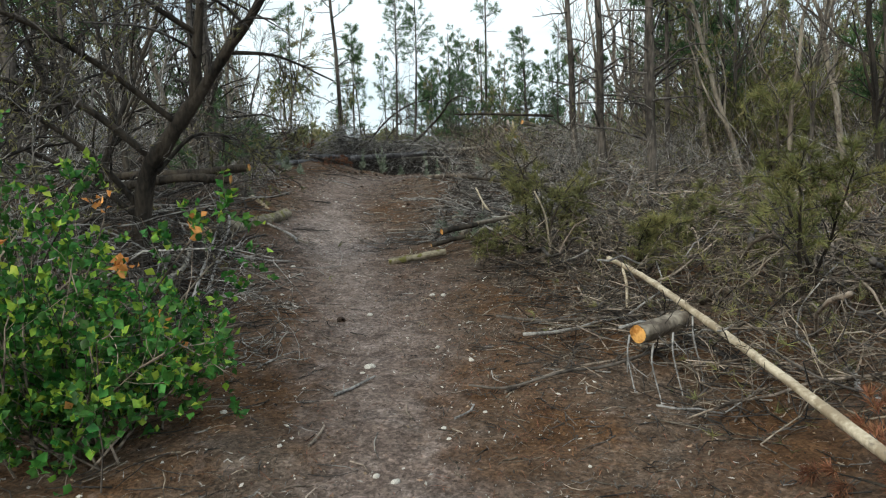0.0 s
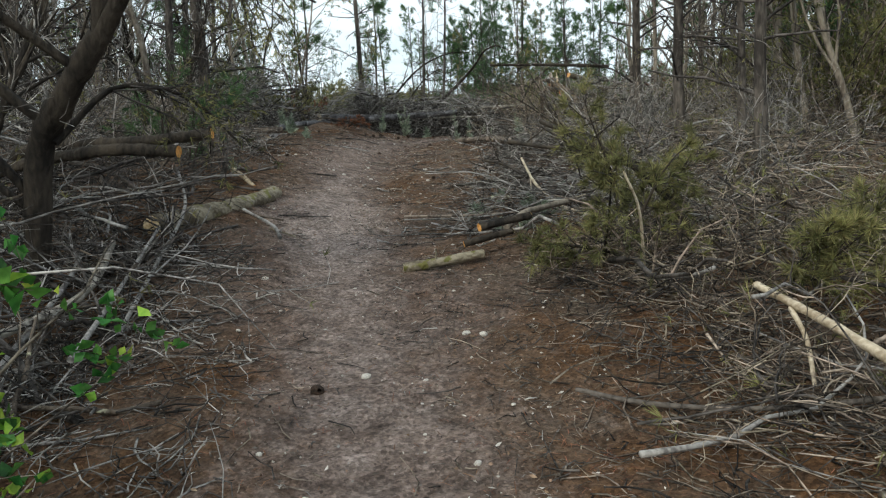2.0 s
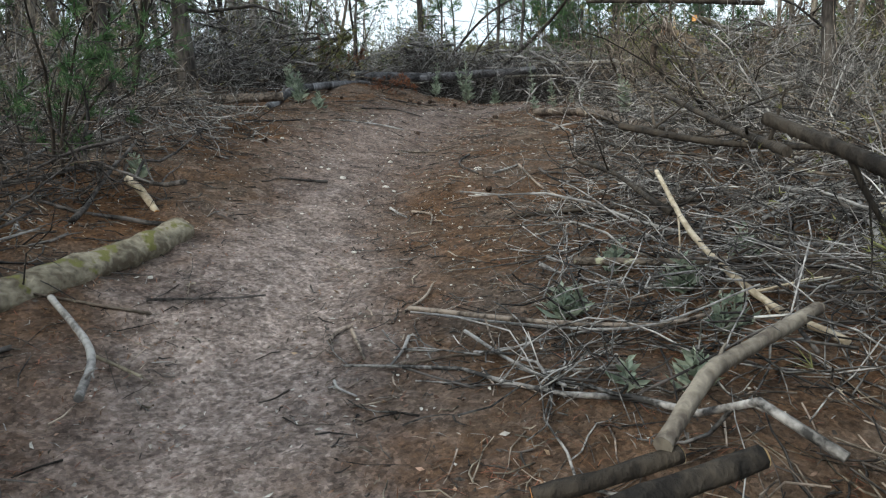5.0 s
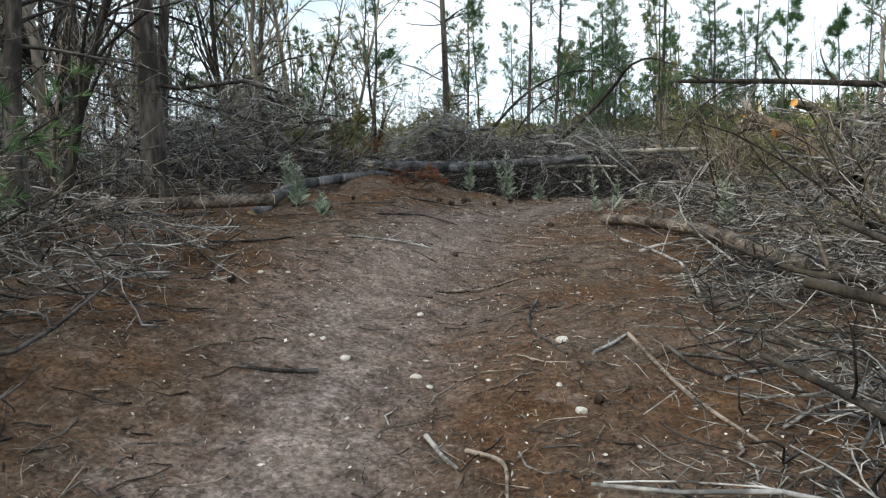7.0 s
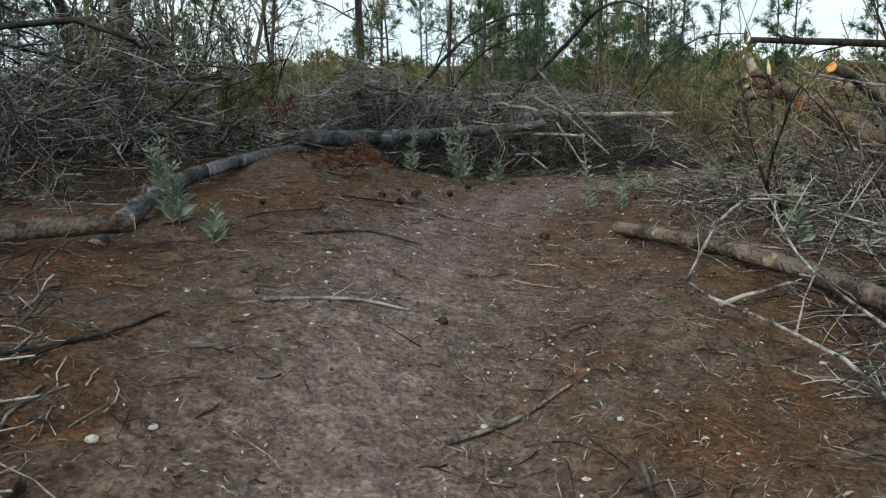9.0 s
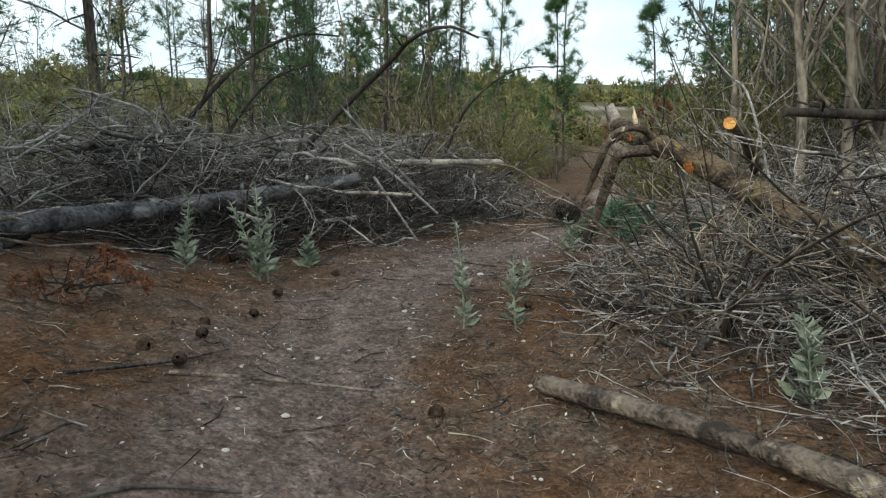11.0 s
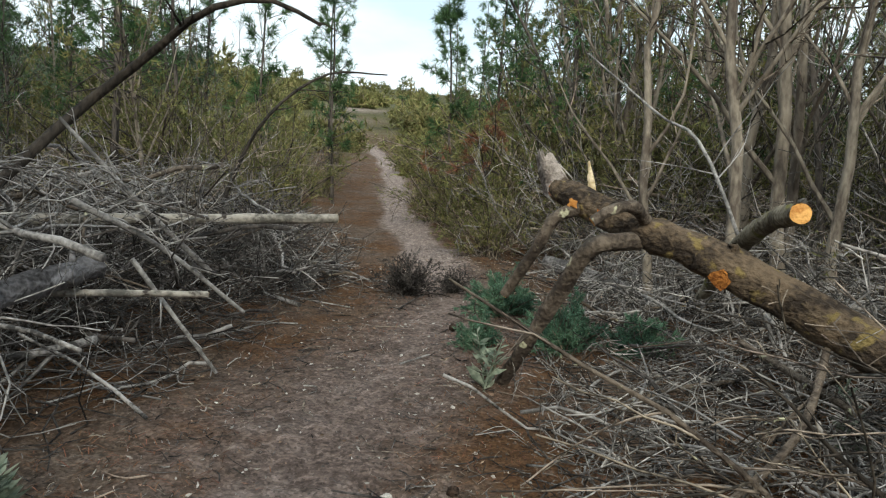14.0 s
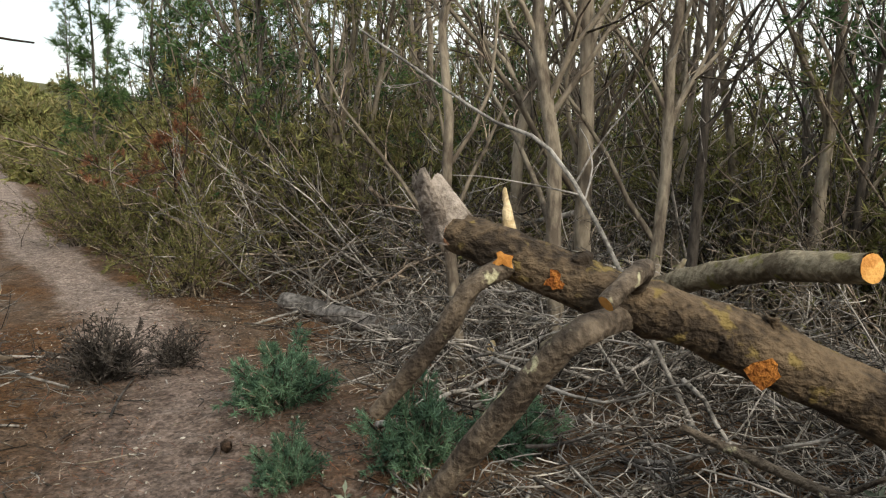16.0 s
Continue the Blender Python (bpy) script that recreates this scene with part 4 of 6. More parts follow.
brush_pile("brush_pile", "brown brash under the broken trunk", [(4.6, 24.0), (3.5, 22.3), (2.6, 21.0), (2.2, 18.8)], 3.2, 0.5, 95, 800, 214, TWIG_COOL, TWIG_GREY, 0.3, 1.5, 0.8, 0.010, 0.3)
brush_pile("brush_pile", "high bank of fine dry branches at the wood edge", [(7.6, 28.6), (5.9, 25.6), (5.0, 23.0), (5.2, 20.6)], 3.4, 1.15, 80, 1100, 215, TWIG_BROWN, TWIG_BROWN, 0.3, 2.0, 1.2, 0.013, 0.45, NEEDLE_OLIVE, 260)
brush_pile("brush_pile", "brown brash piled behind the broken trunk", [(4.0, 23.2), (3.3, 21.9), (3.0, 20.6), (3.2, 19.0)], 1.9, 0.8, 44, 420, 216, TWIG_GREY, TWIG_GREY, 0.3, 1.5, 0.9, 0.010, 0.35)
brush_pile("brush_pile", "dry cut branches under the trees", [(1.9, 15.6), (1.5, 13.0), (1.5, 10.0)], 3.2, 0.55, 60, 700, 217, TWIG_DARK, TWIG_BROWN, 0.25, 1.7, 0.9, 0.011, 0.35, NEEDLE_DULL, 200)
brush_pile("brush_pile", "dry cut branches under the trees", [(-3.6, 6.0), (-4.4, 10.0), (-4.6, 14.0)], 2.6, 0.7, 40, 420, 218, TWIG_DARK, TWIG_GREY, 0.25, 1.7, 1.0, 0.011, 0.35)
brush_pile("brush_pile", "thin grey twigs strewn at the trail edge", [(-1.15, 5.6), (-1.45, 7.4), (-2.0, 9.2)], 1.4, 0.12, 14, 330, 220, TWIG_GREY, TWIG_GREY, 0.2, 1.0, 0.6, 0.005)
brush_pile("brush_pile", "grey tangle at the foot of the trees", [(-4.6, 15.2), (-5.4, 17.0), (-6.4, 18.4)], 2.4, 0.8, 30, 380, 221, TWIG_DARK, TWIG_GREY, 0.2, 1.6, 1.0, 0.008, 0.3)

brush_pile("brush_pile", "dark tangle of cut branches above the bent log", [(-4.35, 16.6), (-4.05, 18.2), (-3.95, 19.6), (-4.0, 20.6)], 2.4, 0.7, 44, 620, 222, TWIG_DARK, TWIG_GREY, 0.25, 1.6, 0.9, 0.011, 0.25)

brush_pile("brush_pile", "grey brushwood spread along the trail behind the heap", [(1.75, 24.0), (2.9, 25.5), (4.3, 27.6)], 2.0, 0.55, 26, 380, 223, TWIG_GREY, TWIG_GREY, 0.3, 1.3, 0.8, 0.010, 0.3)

# felled logs
log("fallen_log", "long fallen brown log on the bank", [(-7.2, 14.4, gz(-7.2, 14.4) + 0.12), (-5.57, 15.19, 2.70), (-4.8, 15.63, 2.76), (-3.5, 16.2, 2.82)], 0.065, 0.055, WOOD_LOG, 301, stubs=3)
log("fallen_log", "grey bent fallen log beside the trail", [(-3.78, 16.3, 2.66), (-3.73, 17.0, 2.92), (-3.75, 18.0, 3.06), (-3.6, 19.3, 3.2), (-3.3, 20.6, 3.3)], 0.065, 0.055, WOOD_DIM, 302, stubs=2)
log("fallen_log", "brown sawn log with a peeled patch", [(-0.36, 18.02, 2.60), (0.03, 17.3, 2.57), (0.42, 16.45, 2.50), (0.85, 15.3, 2.31), (1.6, 14.2, 2.15)], 0.056, 0.066, WOOD_LOG, 303, WOOD_SPLINTER, None, 2)
log("fallen_log", "weathered grey log lying on the heap", [(-3.6, 19.95, 3.38), (-2.6, 21.1, 3.42), (-1.55, 21.75, 3.5), (-0.5, 22.5, 3.62)], 0.095, 0.07, WOOD_DIM, 304, stubs=2)
log("pale_pole", "pale peeled pole lying on the heap", [(-1.9, 23.7, 3.84), (-0.1, 23.5, 3.81), (1.52, 23.26, 3.79)], 0.045, 0.04, POLE_GREY, 305, sides=10)
log("pale_pole", "short pale pole stuck in the heap", [(-1.1, 22.6, 3.50), (-0.45, 22.35, 3.48), (0.05, 22.2, 3.45)], 0.022, 0.02, POLE_GREY, 306, sides=9)
log("mossy_log", "mossy sawn log at the trail edge", [(-2.36, 11.32, 1.70), (-2.38, 10.9, 1.64), (-2.55, 10.2, 1.55), (-2.9, 9.3, 1.45)], 0.088, 0.105, BARK_MOSSY, 307, WOOD_SPLINTER, None, 0)
log("split_log", "split piece of orange wood beside the trail", [(-3.0, 11.85, 2.0), (-2.85, 11.75, 1.92), (-2.68, 11.62, 1.79)], 0.034, 0.022, WOOD_PALE, 308, WOOD_CUT, WOOD_CUT, sides=7)
log("cut_log", "short mossy cut log end in the brush", [(-0.66, 8.95, 1.05), (-0.35, 8.98, 1.09), (0.0, 9.05, 1.14)], 0.042, 0.04, BARK_MOSSY, 309, WOOD_SPLINTER, None, 1, sides=12)
log("cut_log", "thin cut log with orange end in the brush", [(-0.16, 9.1, 1.22), (0.05, 9.14, 1.27), (0.25, 9.22, 1.31)], 0.03, 0.027, BARK_DARK, 310, WOOD_CUT, None, sides=10)
log("cut_log", "thin cut log with orange end in the brush", [(-0.03, 8.68, 1.38), (0.12, 8.76, 1.41), (0.38, 8.9, 1.45)], 0.034, 0.03, BARK_DARK, 311, WOOD_CUT, None, sides=10)
log("cut_log", "sawn log with a fresh orange face in the brush", [(1.22, 5.08, 0.72), (1.4, 5.22, 0.74), (1.6, 5.4, 0.76)], 0.06, 0.064, BARK_GREY, 312, WOOD_CUT, None, 0, sides=14)
log("peeled_pole", "long pale peeled pole leaning on the brush", [(1.49, 7.1, 1.10), (1.6, 6.3, 0.98), (1.65, 5.45, 0.84), (1.7, 4.2, 0.64), (1.78, 2.6, 0.34)], 0.021, 0.027, WOOD_PALE, 313, sides=10)
log("cut_limb", "cut limb with orange sawn end above the brush", [(-2.4, 9.53, 2.26), (-3.1, 9.65, 2.22), (-4.6, 10.2, 2.2), (-5.4, 10.6, 1.6)], 0.05, 0.06, BARK_DARK, 314, WOOD_CUT, None, 2, sides=10)
log("cut_limb", "cut limb with orange sawn end above the brush", [(-2.44, 8.86, 2.07), (-3.2, 8.95, 2.1), (-4.4, 9.3, 1.9), (-5.2, 9.6, 1.2)], 0.05, 0.06, BARK_DARK, 315, WOOD_CUT, None, 2, sides=10)
log("fallen_log", "pale rotten log lying in the brash", [(5.0, 24.2, 3.1), (4.65, 23.1, 3.06), (4.45, 21.9, 3.02)], 0.085, 0.075, WOOD_GREY, 316, stubs=2)
log("cut_log", "lichened log with a fresh orange face", [(2.11, 19.72, 4.06), (2.55, 20.1, 3.98), (3.2, 20.7, 3.7), (3.8, 21.3, 3.2)], 0.056, 0.062, BARK_MOSSY, 317, WOOD_CUT, None, 1, sides=14)


# ---------------------------------------------------------------- the broken trunk
def broken_trunk():
    rng = rng_of(400)
    base = np.array([2.3, 18.2, 2.95])
    e = thing("broken_trunk", base, "broken fallen trunk with yellow lichen and orange torn wood", "tree trunk")
    t = Bag()
    axis = [(2.3, 18.2, 2.95), (2.24, 18.9, 3.24), (2.16, 19.6, 3.55), (2.02, 20.15, 3.80), (1.9, 20.55, 3.93), (1.88, 20.95, 4.07), (1.9, 21.15, 4.13)]
    P, R = rough_tube(t, np.array(axis) - base, 0.125, 0.08, 34, 18, rng, 0.045)
    part("bark", t, BARK_LICHEN, e)
    c = Bag()
    cut_disc(c, P[-1], P[-1] - P[-2], R[-1], rng, 14)
    part("end_face", c, WOOD_ROT, e)
    # torn plate of bark and the cream splinter at the broken end
    b = Bag()
    a = np.array([1.93, 21.12, 4.14]) - base
    w = np.linspace(-0.13, 0.13, 9)
    rows = []
    for i, z in enumerate(np.linspace(-0.06, 0.2, 6)):
        for j, x in enumerate(w):
            tear = 0.035 * math.sin(j * 2.3) + 0.02 * math.sin(j * 5.1)
            rows.append(a + np.array([-0.10 + 0.05 * (x / 0.13) ** 2 + 0.008 * math.sin(j * 2.1 + i), x * (1 - 0.1 * i) + 0.03 * i, z + tear * i / 5]))
    f = [(i * 9 + j, i * 9 + j + 1, i * 9 + j + 10, i * 9 + j + 9) for i in range(5) for j in range(8)]
    b.add(np.array(rows), np.array(f))
    b.add(np.array(rows) + np.array([0.022, 0, 0.004]), np.array(f)[:, ::-1])
    part("bark_plate", b, PLATE_GREY, e, "grey torn plate of bark")
    s = Bag()
    rough_tube(s, np.array([(2.0, 20.95, 4.08), (1.99, 20.965, 4.2), (1.985, 20.975, 4.26), (1.975, 20.975, 4.30)]) - base, 0.026, 0.007, 9, 6, rng, 0.12)
    part("splinter", s, WOOD_SPLINTER, e, "upright cream splinter of wood")
    for (x, y, z), n, r in (((1.76, 20.9, 4.05), (-0.9, -0.1, 0.15), 0.03), ((1.79, 20.72, 3.98), (-0.9, -0.15, 0.1), 0.034), ((1.95, 20.02, 3.70), (-0.85, -0.2, -0.25), 0.055), ((1.82, 20.62, 3.93), (-0.9, -0.15, 0.2), 0.035)):
        d = Bag()
        cut_disc(d, np.array([x, y, z]) - base, np.array(n), r, rng, 12, 0.25)
        part("scar", d, WOOD_ROT if r > 0.033 else WOOD_CUT, e, "orange wound in the bark")
    for k in range(9):
        u = rng.uniform(0.15, 0.9)
        i = int(u * 33)
        way = unit(rng.normal(0, 1, 3) + np.array([-0.6, 0, 0.7]))
        m = Bag()
        rough_tube(m, [P[i] + way * R[i] * 0.7, P[i] + way * (R[i] + 0.02), P[i] + way * (R[i] + 0.035)], 0.05, 0.02, 5, 8, rng, 0.2)
        part("bark_flake", m, BARK_LICHEN, e)
    # limbs that prop it up or hang from it
    limbs = [([(1.88, 20.5, 3.86), (1.62, 20.6, 3.83), (1.62, 20.78, 3.62), (1.63, 21.05, 3.25), (1.64, 21.35, 2.84)], 0.055, 0.042),
             ([(1.82, 20.9, 4.02), (1.72, 21.0, 3.95), (1.69, 21.12, 3.75), (1.67, 21.36, 3.44)], 0.04, 0.032),
             ([(1.86, 20.45, 3.98), (1.68, 20.4, 4.06), (1.52, 20.42, 4.04), (1.44, 20.47, 3.98)], 0.035, 0.028)]
    for pts, r0, r1 in limbs:
        b = Bag()
        L, LR = rough_tube(b, np.array(pts) - base, r0, r1, 16, 10, rng, 0.05)
        limb = part("limb", b, BARK_SPOTTED, e, "dark limb with pale lichen flecks")
        d = Bag()
        cut_disc(d, L[-1], L[-1] - L[-2], LR[-1], rng, 10)
        part("end_face", d, WOOD_CUT, limb)


broken_trunk()

# single branches that stand out
branch("arched_branch", "leaning dead stem with a knot above the heap", [(-1.75, 22.9, 3.2), (-1.25, 23.15, 3.7), (-0.4, 23.6, 4.51), (0.05, 23.3, 4.95), (0.29, 22.86, 5.22), (0.62, 22.6, 5.3), (0.9, 22.4, 5.15)], 0.05, 0.012, BARK_DARK, 501, 4, 2, 0.2)
branch("arched_branch", "dark arched dead stem above the heap", [(-2.9, 24.0, 3.2), (-2.35, 24.1, 4.2), (-1.6, 24.6, 5.1), (-0.8, 25.2, 5.6), (-0.1, 25.7, 5.7)], 0.045, 0.012, BARK_DARK, 502, 5, 3, 0.25)
branch("arched_branch", "dark arched dead stem above the heap", [(-2.2, 23.6, 3.2), (-1.9, 23.7, 4.0), (-1.3, 24.0, 4.8), (-0.7, 24.4, 5.1)], 0.03, 0.01, BARK_DARK, 503, 5, 3, 0.25)
branch("arched_branch", "thin arched dead stem above the heap", [(1.2, 25.2, 3.6), (1.7, 25.2, 4.6), (2.5, 25.3, 5.2), (3.4, 25.4, 5.3)], 0.025, 0.008, BARK_DARK, 504, 5, 3, 0.25)
branch("snag", "dark broken snag pointing out of the brush", [(-6.4, 21.8, 3.5), (-5.4, 22.0, 3.95), (-4.32, 22.18, 4.45)], 0.05, 0.03, BARK_DARK, 505, 4, 2, 0.25)
branch("snag", "dark broken snag pointing out of the brush", [(-6.0, 20.8, 3.7), (-5.0, 20.7, 3.7), (-4.5, 20.75, 3.78), (-4.0, 20.8, 4.05)], 0.055, 0.02, BARK_DARK, 506, 3, 2, 0.25)
branch("hanging_stick", "grey stick hanging from the heap", [(-0.3, 22.5, 3.65), (-0.1, 22.35, 3.3), (0.11, 22.24, 2.95)], 0.016, 0.012, TWIG_COOL, 507, 3, 0, 0.3)
branch("hanging_stick", "grey stick hanging from the heap", [(-0.6, 22.6, 4.0), (-0.1, 22.6, 3.7), (0.5, 22.75, 3.2)], 0.02, 0.012, TWIG_COOL, 508, 4, 2, 0.3)
branch("hanging_stick", "forked grey stick leaning on the heap", [(0.5, 23.4, 3.4), (0.0, 23.3, 3.9), (-0.5, 23.4, 4.5)], 0.025, 0.012, TWIG_COOL, 509, 6, 3, 0.4)
branch("curved_stem", "pale curved stem rising from the brush", [(0.10, 14.6, 2.12), (0.06, 15.3, 2.3), (-0.36, 15.93, 2.47), (-0.42, 15.8, 2.63), (-0.2, 16.0, 2.88), (0.19, 16.4, 2.93), (0.7, 16.2, 2.8)], 0.012, 0.006, TWIG_GREY, 510, 5, 2, 0.25)
branch("curved_stem", "pale curved stem rising from the brush", [(0.5, 15.2, 2.25), (0.2, 15.9, 2.6), (0.3, 16.6, 2.9), (0.8, 17.2, 2.9)], 0.010, 0.005, TWIG_GREY, 511, 5, 2, 0.25)
branch("dark_limb", "dark dead limb across the sky", [(2.6, 17.6, 3.9), (1.4, 17.3, 3.93), (0.3, 17.09, 3.94)], 0.035, 0.02, BARK_DARK, 512, 5, 3, 0.3)
branch("grey_stick", "pale forked stick by the dark heap", [(-2.25, 7.3, 0.9), (-2.45, 8.3, 1.2), (-2.6, 9.3, 1.6), (-3.0, 10.2, 1.95)], 0.018, 0.012, TWIG_COOL, 513, 5, 3, 0.3)
branch("grey_stick", "pale thin stick by the dark heap", [(-2.6, 6.5, 0.75), (-2.75, 7.6, 1.15), (-3.1, 8.6, 1.4)], 0.022, 0.014, TWIG_COOL, 514, 5, 3, 0.3)
branch("propped_stick", "pale stick propped in the twigs", [(0.5, 11.7, 2.0), (0.62, 11.1, 1.68), (0.85, 10.6, 1.45), (1.05, 10.2, 1.38)], 0.013, 0.02, WOOD_PALE, 515, 3, 0, 0.3)
branch("dark_stick", "dark straight stick on the litter", [(0.0, 11.08, 1.56), (0.5, 11.05, 1.56), (1.2, 11.0, 1.6)], 0.022, 0.02, BARK_SPOTTED, 516, 3, 1, 0.25)
branch("dark_stick", "dark straight stick on the litter", [(-0.37, 12.1, 1.70), (0.1, 12.08, 1.74), (0.9, 12.05, 1.8)], 0.014, 0.012, BARK_DARK, 517, 4, 1, 0.25)
branch("pale_stick", "long thin pale stick on the twigs", [(-0.81, 10.67, 1.37), (-0.23, 10.4, 1.38), (0.26, 10.2, 1.43), (0.75, 10.35, 1.58)], 0.007, 0.005, TWIG_COOL, 518, 3, 1, 0.3)
branch("dark_stick", "dark bent limb over the twigs", [(0.45, 13.6, 2.3), (1.1, 12.9, 2.15), (1.8, 12.3, 2.1)], 0.03, 0.022, BARK_DARK, 519, 5, 2, 0.3)
branch("bough_branch", "dark limb pointing out of the brush", [(0.55, 9.6, 2.25), (0.75, 9.2, 2.1), (1.2, 8.8, 1.8), (1.6, 8.6, 1.3)], 0.02, 0.03, BARK_DARK, 520, 6, 3, 0.35)
branch("pale_stick", "pale forked prong of the peeled pole", [(1.53, 6.75, 1.03), (1.5, 6.5, 0.92), (1.45, 6.3, 0.75)], 0.014, 0.01, WOOD_PALE, 524, 0, 0)
branch("pale_stick", "thin pale stick standing in the brush", [(0.94, 7.96, 1.77), (1.05, 8.0, 1.5), (1.1, 8.1, 1.1)], 0.008, 0.012, WOOD_PALE, 521, 0, 0)
branch("pale_stick", "forked pale sticks across the brash", [(2.3, 19.6, 3.5), (1.6, 19.4, 3.15), (1.1, 19.5, 2.85)], 0.022, 0.016, BARK_SPOTTED, 522, 5, 2, 0.3)
branch("pale_stick", "long pale thin stem leaning in the thicket", [(3.2, 20.3, 3.0), (3.46, 21.12, 4.38), (3.67, 21.73, 4.72), (3.95, 22.76, 5.34)], 0.016, 0.008, TWIG_COOL, 523, 4, 2, 0.3)
for k, (a, m, b) in enumerate([((-1.35, 12.67), (-1.25, 12.5), (-1.17, 12.4)), ((-1.16, 12.55), (-1.0, 12.45), (-0.96, 12.2)), ((-0.96, 14.64), (-0.98, 14.0), (-0.75, 13.46)),
                               ((-0.62, 13.48), (-0.5, 13.65), (-0.42, 13.79)), ((-0.42, 13.79), (-0.2, 13.1), (0.05, 12.5)), ((-0.23, 13.61), (-0.1, 13.4), (0.07, 13.29)),
                               ((0.0, 13.3), (0.4, 13.6), (0.87, 13.9)), ((-1.69, 14.68), (-1.4, 14.98), (-1.13, 15.26)), ((-3.35, 14.6), (-3.1, 14.9), (-2.95, 15.3)),
                               ((-0.72, 5.0), (-0.62, 5.15), (-0.5, 5.4)), ((0.35, 5.0), (0.8, 5.3), (1.3, 5.4)), ((-1.95, 13.0), (-2.1, 12.9), (-2.3, 12.85)),
                               ((-2.6, 15.6), (-2.2, 15.9), (-1.9, 15.95)), ((-2.2, 18.3), (-1.7, 18.35), (-1.2, 18.3)), ((-2.7, 16.9), (-2.3, 17.2), (-1.9, 17.3))]):
    pts = [(*p, gz(*p) + 0.015) for p in (a, m, b)]
    branch("fallen_stick", "thin bare stick lying on the trail litter", pts, 0.012, 0.007, (TWIG_COOL, TWIG_BROWN, TWIG_DARK)[k % 3], 540 + k, 2, 0, 0.25, group="sticks on the trail")

def ground_stick(label, xy, r0, r1, bark, seed, lift=0.02, shoots=2, fine=0, frac=0.25, name="fallen_stick"):
    """A stick through spots of the plan, lying lift metres above the soil."""
    return branch(name, label, [(x, y, gz(x, y) + lift) for x, y in xy], r0, r1, bark, seed, shoots, fine, frac, group="sticks on the trail")


ground_stick("long bent pale branch over the twigs", [(-0.8, 10.58), (-0.09, 10.33), (0.41, 10.27), (0.76, 10.59)], 0.013, 0.009, TWIG_BROWN, 560, 0.1, 4, 2)
ground_stick("pale thin branch across the twigs", [(-0.51, 10.43), (-0.28, 10.12), (-0.06, 9.86)], 0.009, 0.007, TWIG_COOL, 561, 0.04)
ground_stick("thick grey branch at the edge of the brush", [(0.2, 9.2), (0.38, 9.51), (0.53, 9.69), (0.9, 10.1)], 0.03, 0.026, BARK_GREY, 562, 0.22)
ground_stick("dark bent limb over the twigs", [(0.98, 14.72), (1.2, 13.25), (1.3, 11.93)], 0.022, 0.035, BARK_DARK, 563, 0.5, 5, 2)
ground_stick("dark bent limb over the twigs", [(0.41, 15.32), (0.61, 14.29), (0.88, 14.1)], 0.014, 0.024, BARK_DARK, 564, 0.28, 3, 1)
ground_stick("dark crooked limb on the twigs", [(0.09, 12.99), (0.32, 12.34), (0.46, 11.61), (0.56, 11.45)], 0.014, 0.022, BARK_DARK, 565, 0.25, 5, 2, 0.35)
for k, (a, b, r) in enumerate([((-1.08, 10.54), (-0.94, 10.24), 0.010), ((-0.78, 10.46), (-0.81, 10.18), 0.009), ((-1.15, 10.4), (-1.09, 10.59), 0.011), ((-0.86, 10.73), (-0.76, 11.05), 0.009),
                               ((-1.02, 10.04), (-0.89, 9.92), 0.007), ((-1.59, 16.86), (-1.34, 17.04), 0.006), ((-1.28, 16.88), (-0.99, 16.68), 0.006), ((1.33, 22.03), (1.62, 22.08), 0.008),
                               ((-0.75, 4.26), (-0.71, 4.55), 0.008), ((-0.26, 4.87), (-0.2, 4.61), 0.006), ((0.03, 4.64), (0.15, 4.84), 0.007)]):
    mid = ((a[0] + b[0]) / 2 + 0.03 * math.sin(k * 2.7), (a[1] + b[1]) / 2)
    ground_stick("short broken stick lying on the litter", [a, mid, b], r, r * 0.7, (TWIG_BROWN, TWIG_COOL, TWIG_BROWN)[k % 3], 566 + k, 0.015, 1)
ground_stick("thin dark stick lying across the trail", [(-2.07, 10.41), (-1.76, 10.6), (-1.6, 10.75)], 0.007, 0.005, TWIG_DARK, 580)
ground_stick("grey crooked branch beside the mossy log", [(-2.33, 10.08), (-1.97, 9.81), (-1.83, 9.52)], 0.014, 0.018, TWIG_COOL, 581, 0.09, 2)
ground_stick("mossy short branch beside the trail", [(-2.02, 9.86), (-1.76, 9.82)], 0.009, 0.007, BARK_MOSSY, 582, 0.04, 1)
ground_stick("thin dark branch lying on the litter", [(-3.15, 16.67), (-3.03, 17.16), (-2.64, 17.54)], 0.010, 0.006, TWIG_DARK, 583, 0.02, 3)
ground_stick("thin dark branch lying on the litter", [(-2.61, 18.06), (-2.18, 18.45), (-1.91, 18.7)], 0.010, 0.006, TWIG_DARK, 584, 0.02, 3)
ground_stick("thin dark sapling bent over the trail", [(0.15, 19.98), (0.05, 20.2), (-0.12, 20.4)], 0.008, 0.004, TWIG_DARK, 585, 0.16, 2)
ground_stick("dark branch lying on the brash", [(1.4, 19.21), (1.99, 19.14), (2.52, 18.98)], 0.010, 0.012, BARK_DARK, 586, 0.12, 3, 1)
ground_stick("curled pale root on the brash", [(1.93, 20.63), (1.85, 20.72), (2.0, 20.88), (2.35, 20.95)], 0.012, 0.009, TWIG_COOL, 587, 0.08, 0)
ground_stick("thick branch with pale lichen on the brash", [(2.75, 20.35), (2.6, 20.0), (2.3, 19.45)], 0.020, 0.026, BARK_SPOTTED, 588, 0.32, 4, 1)
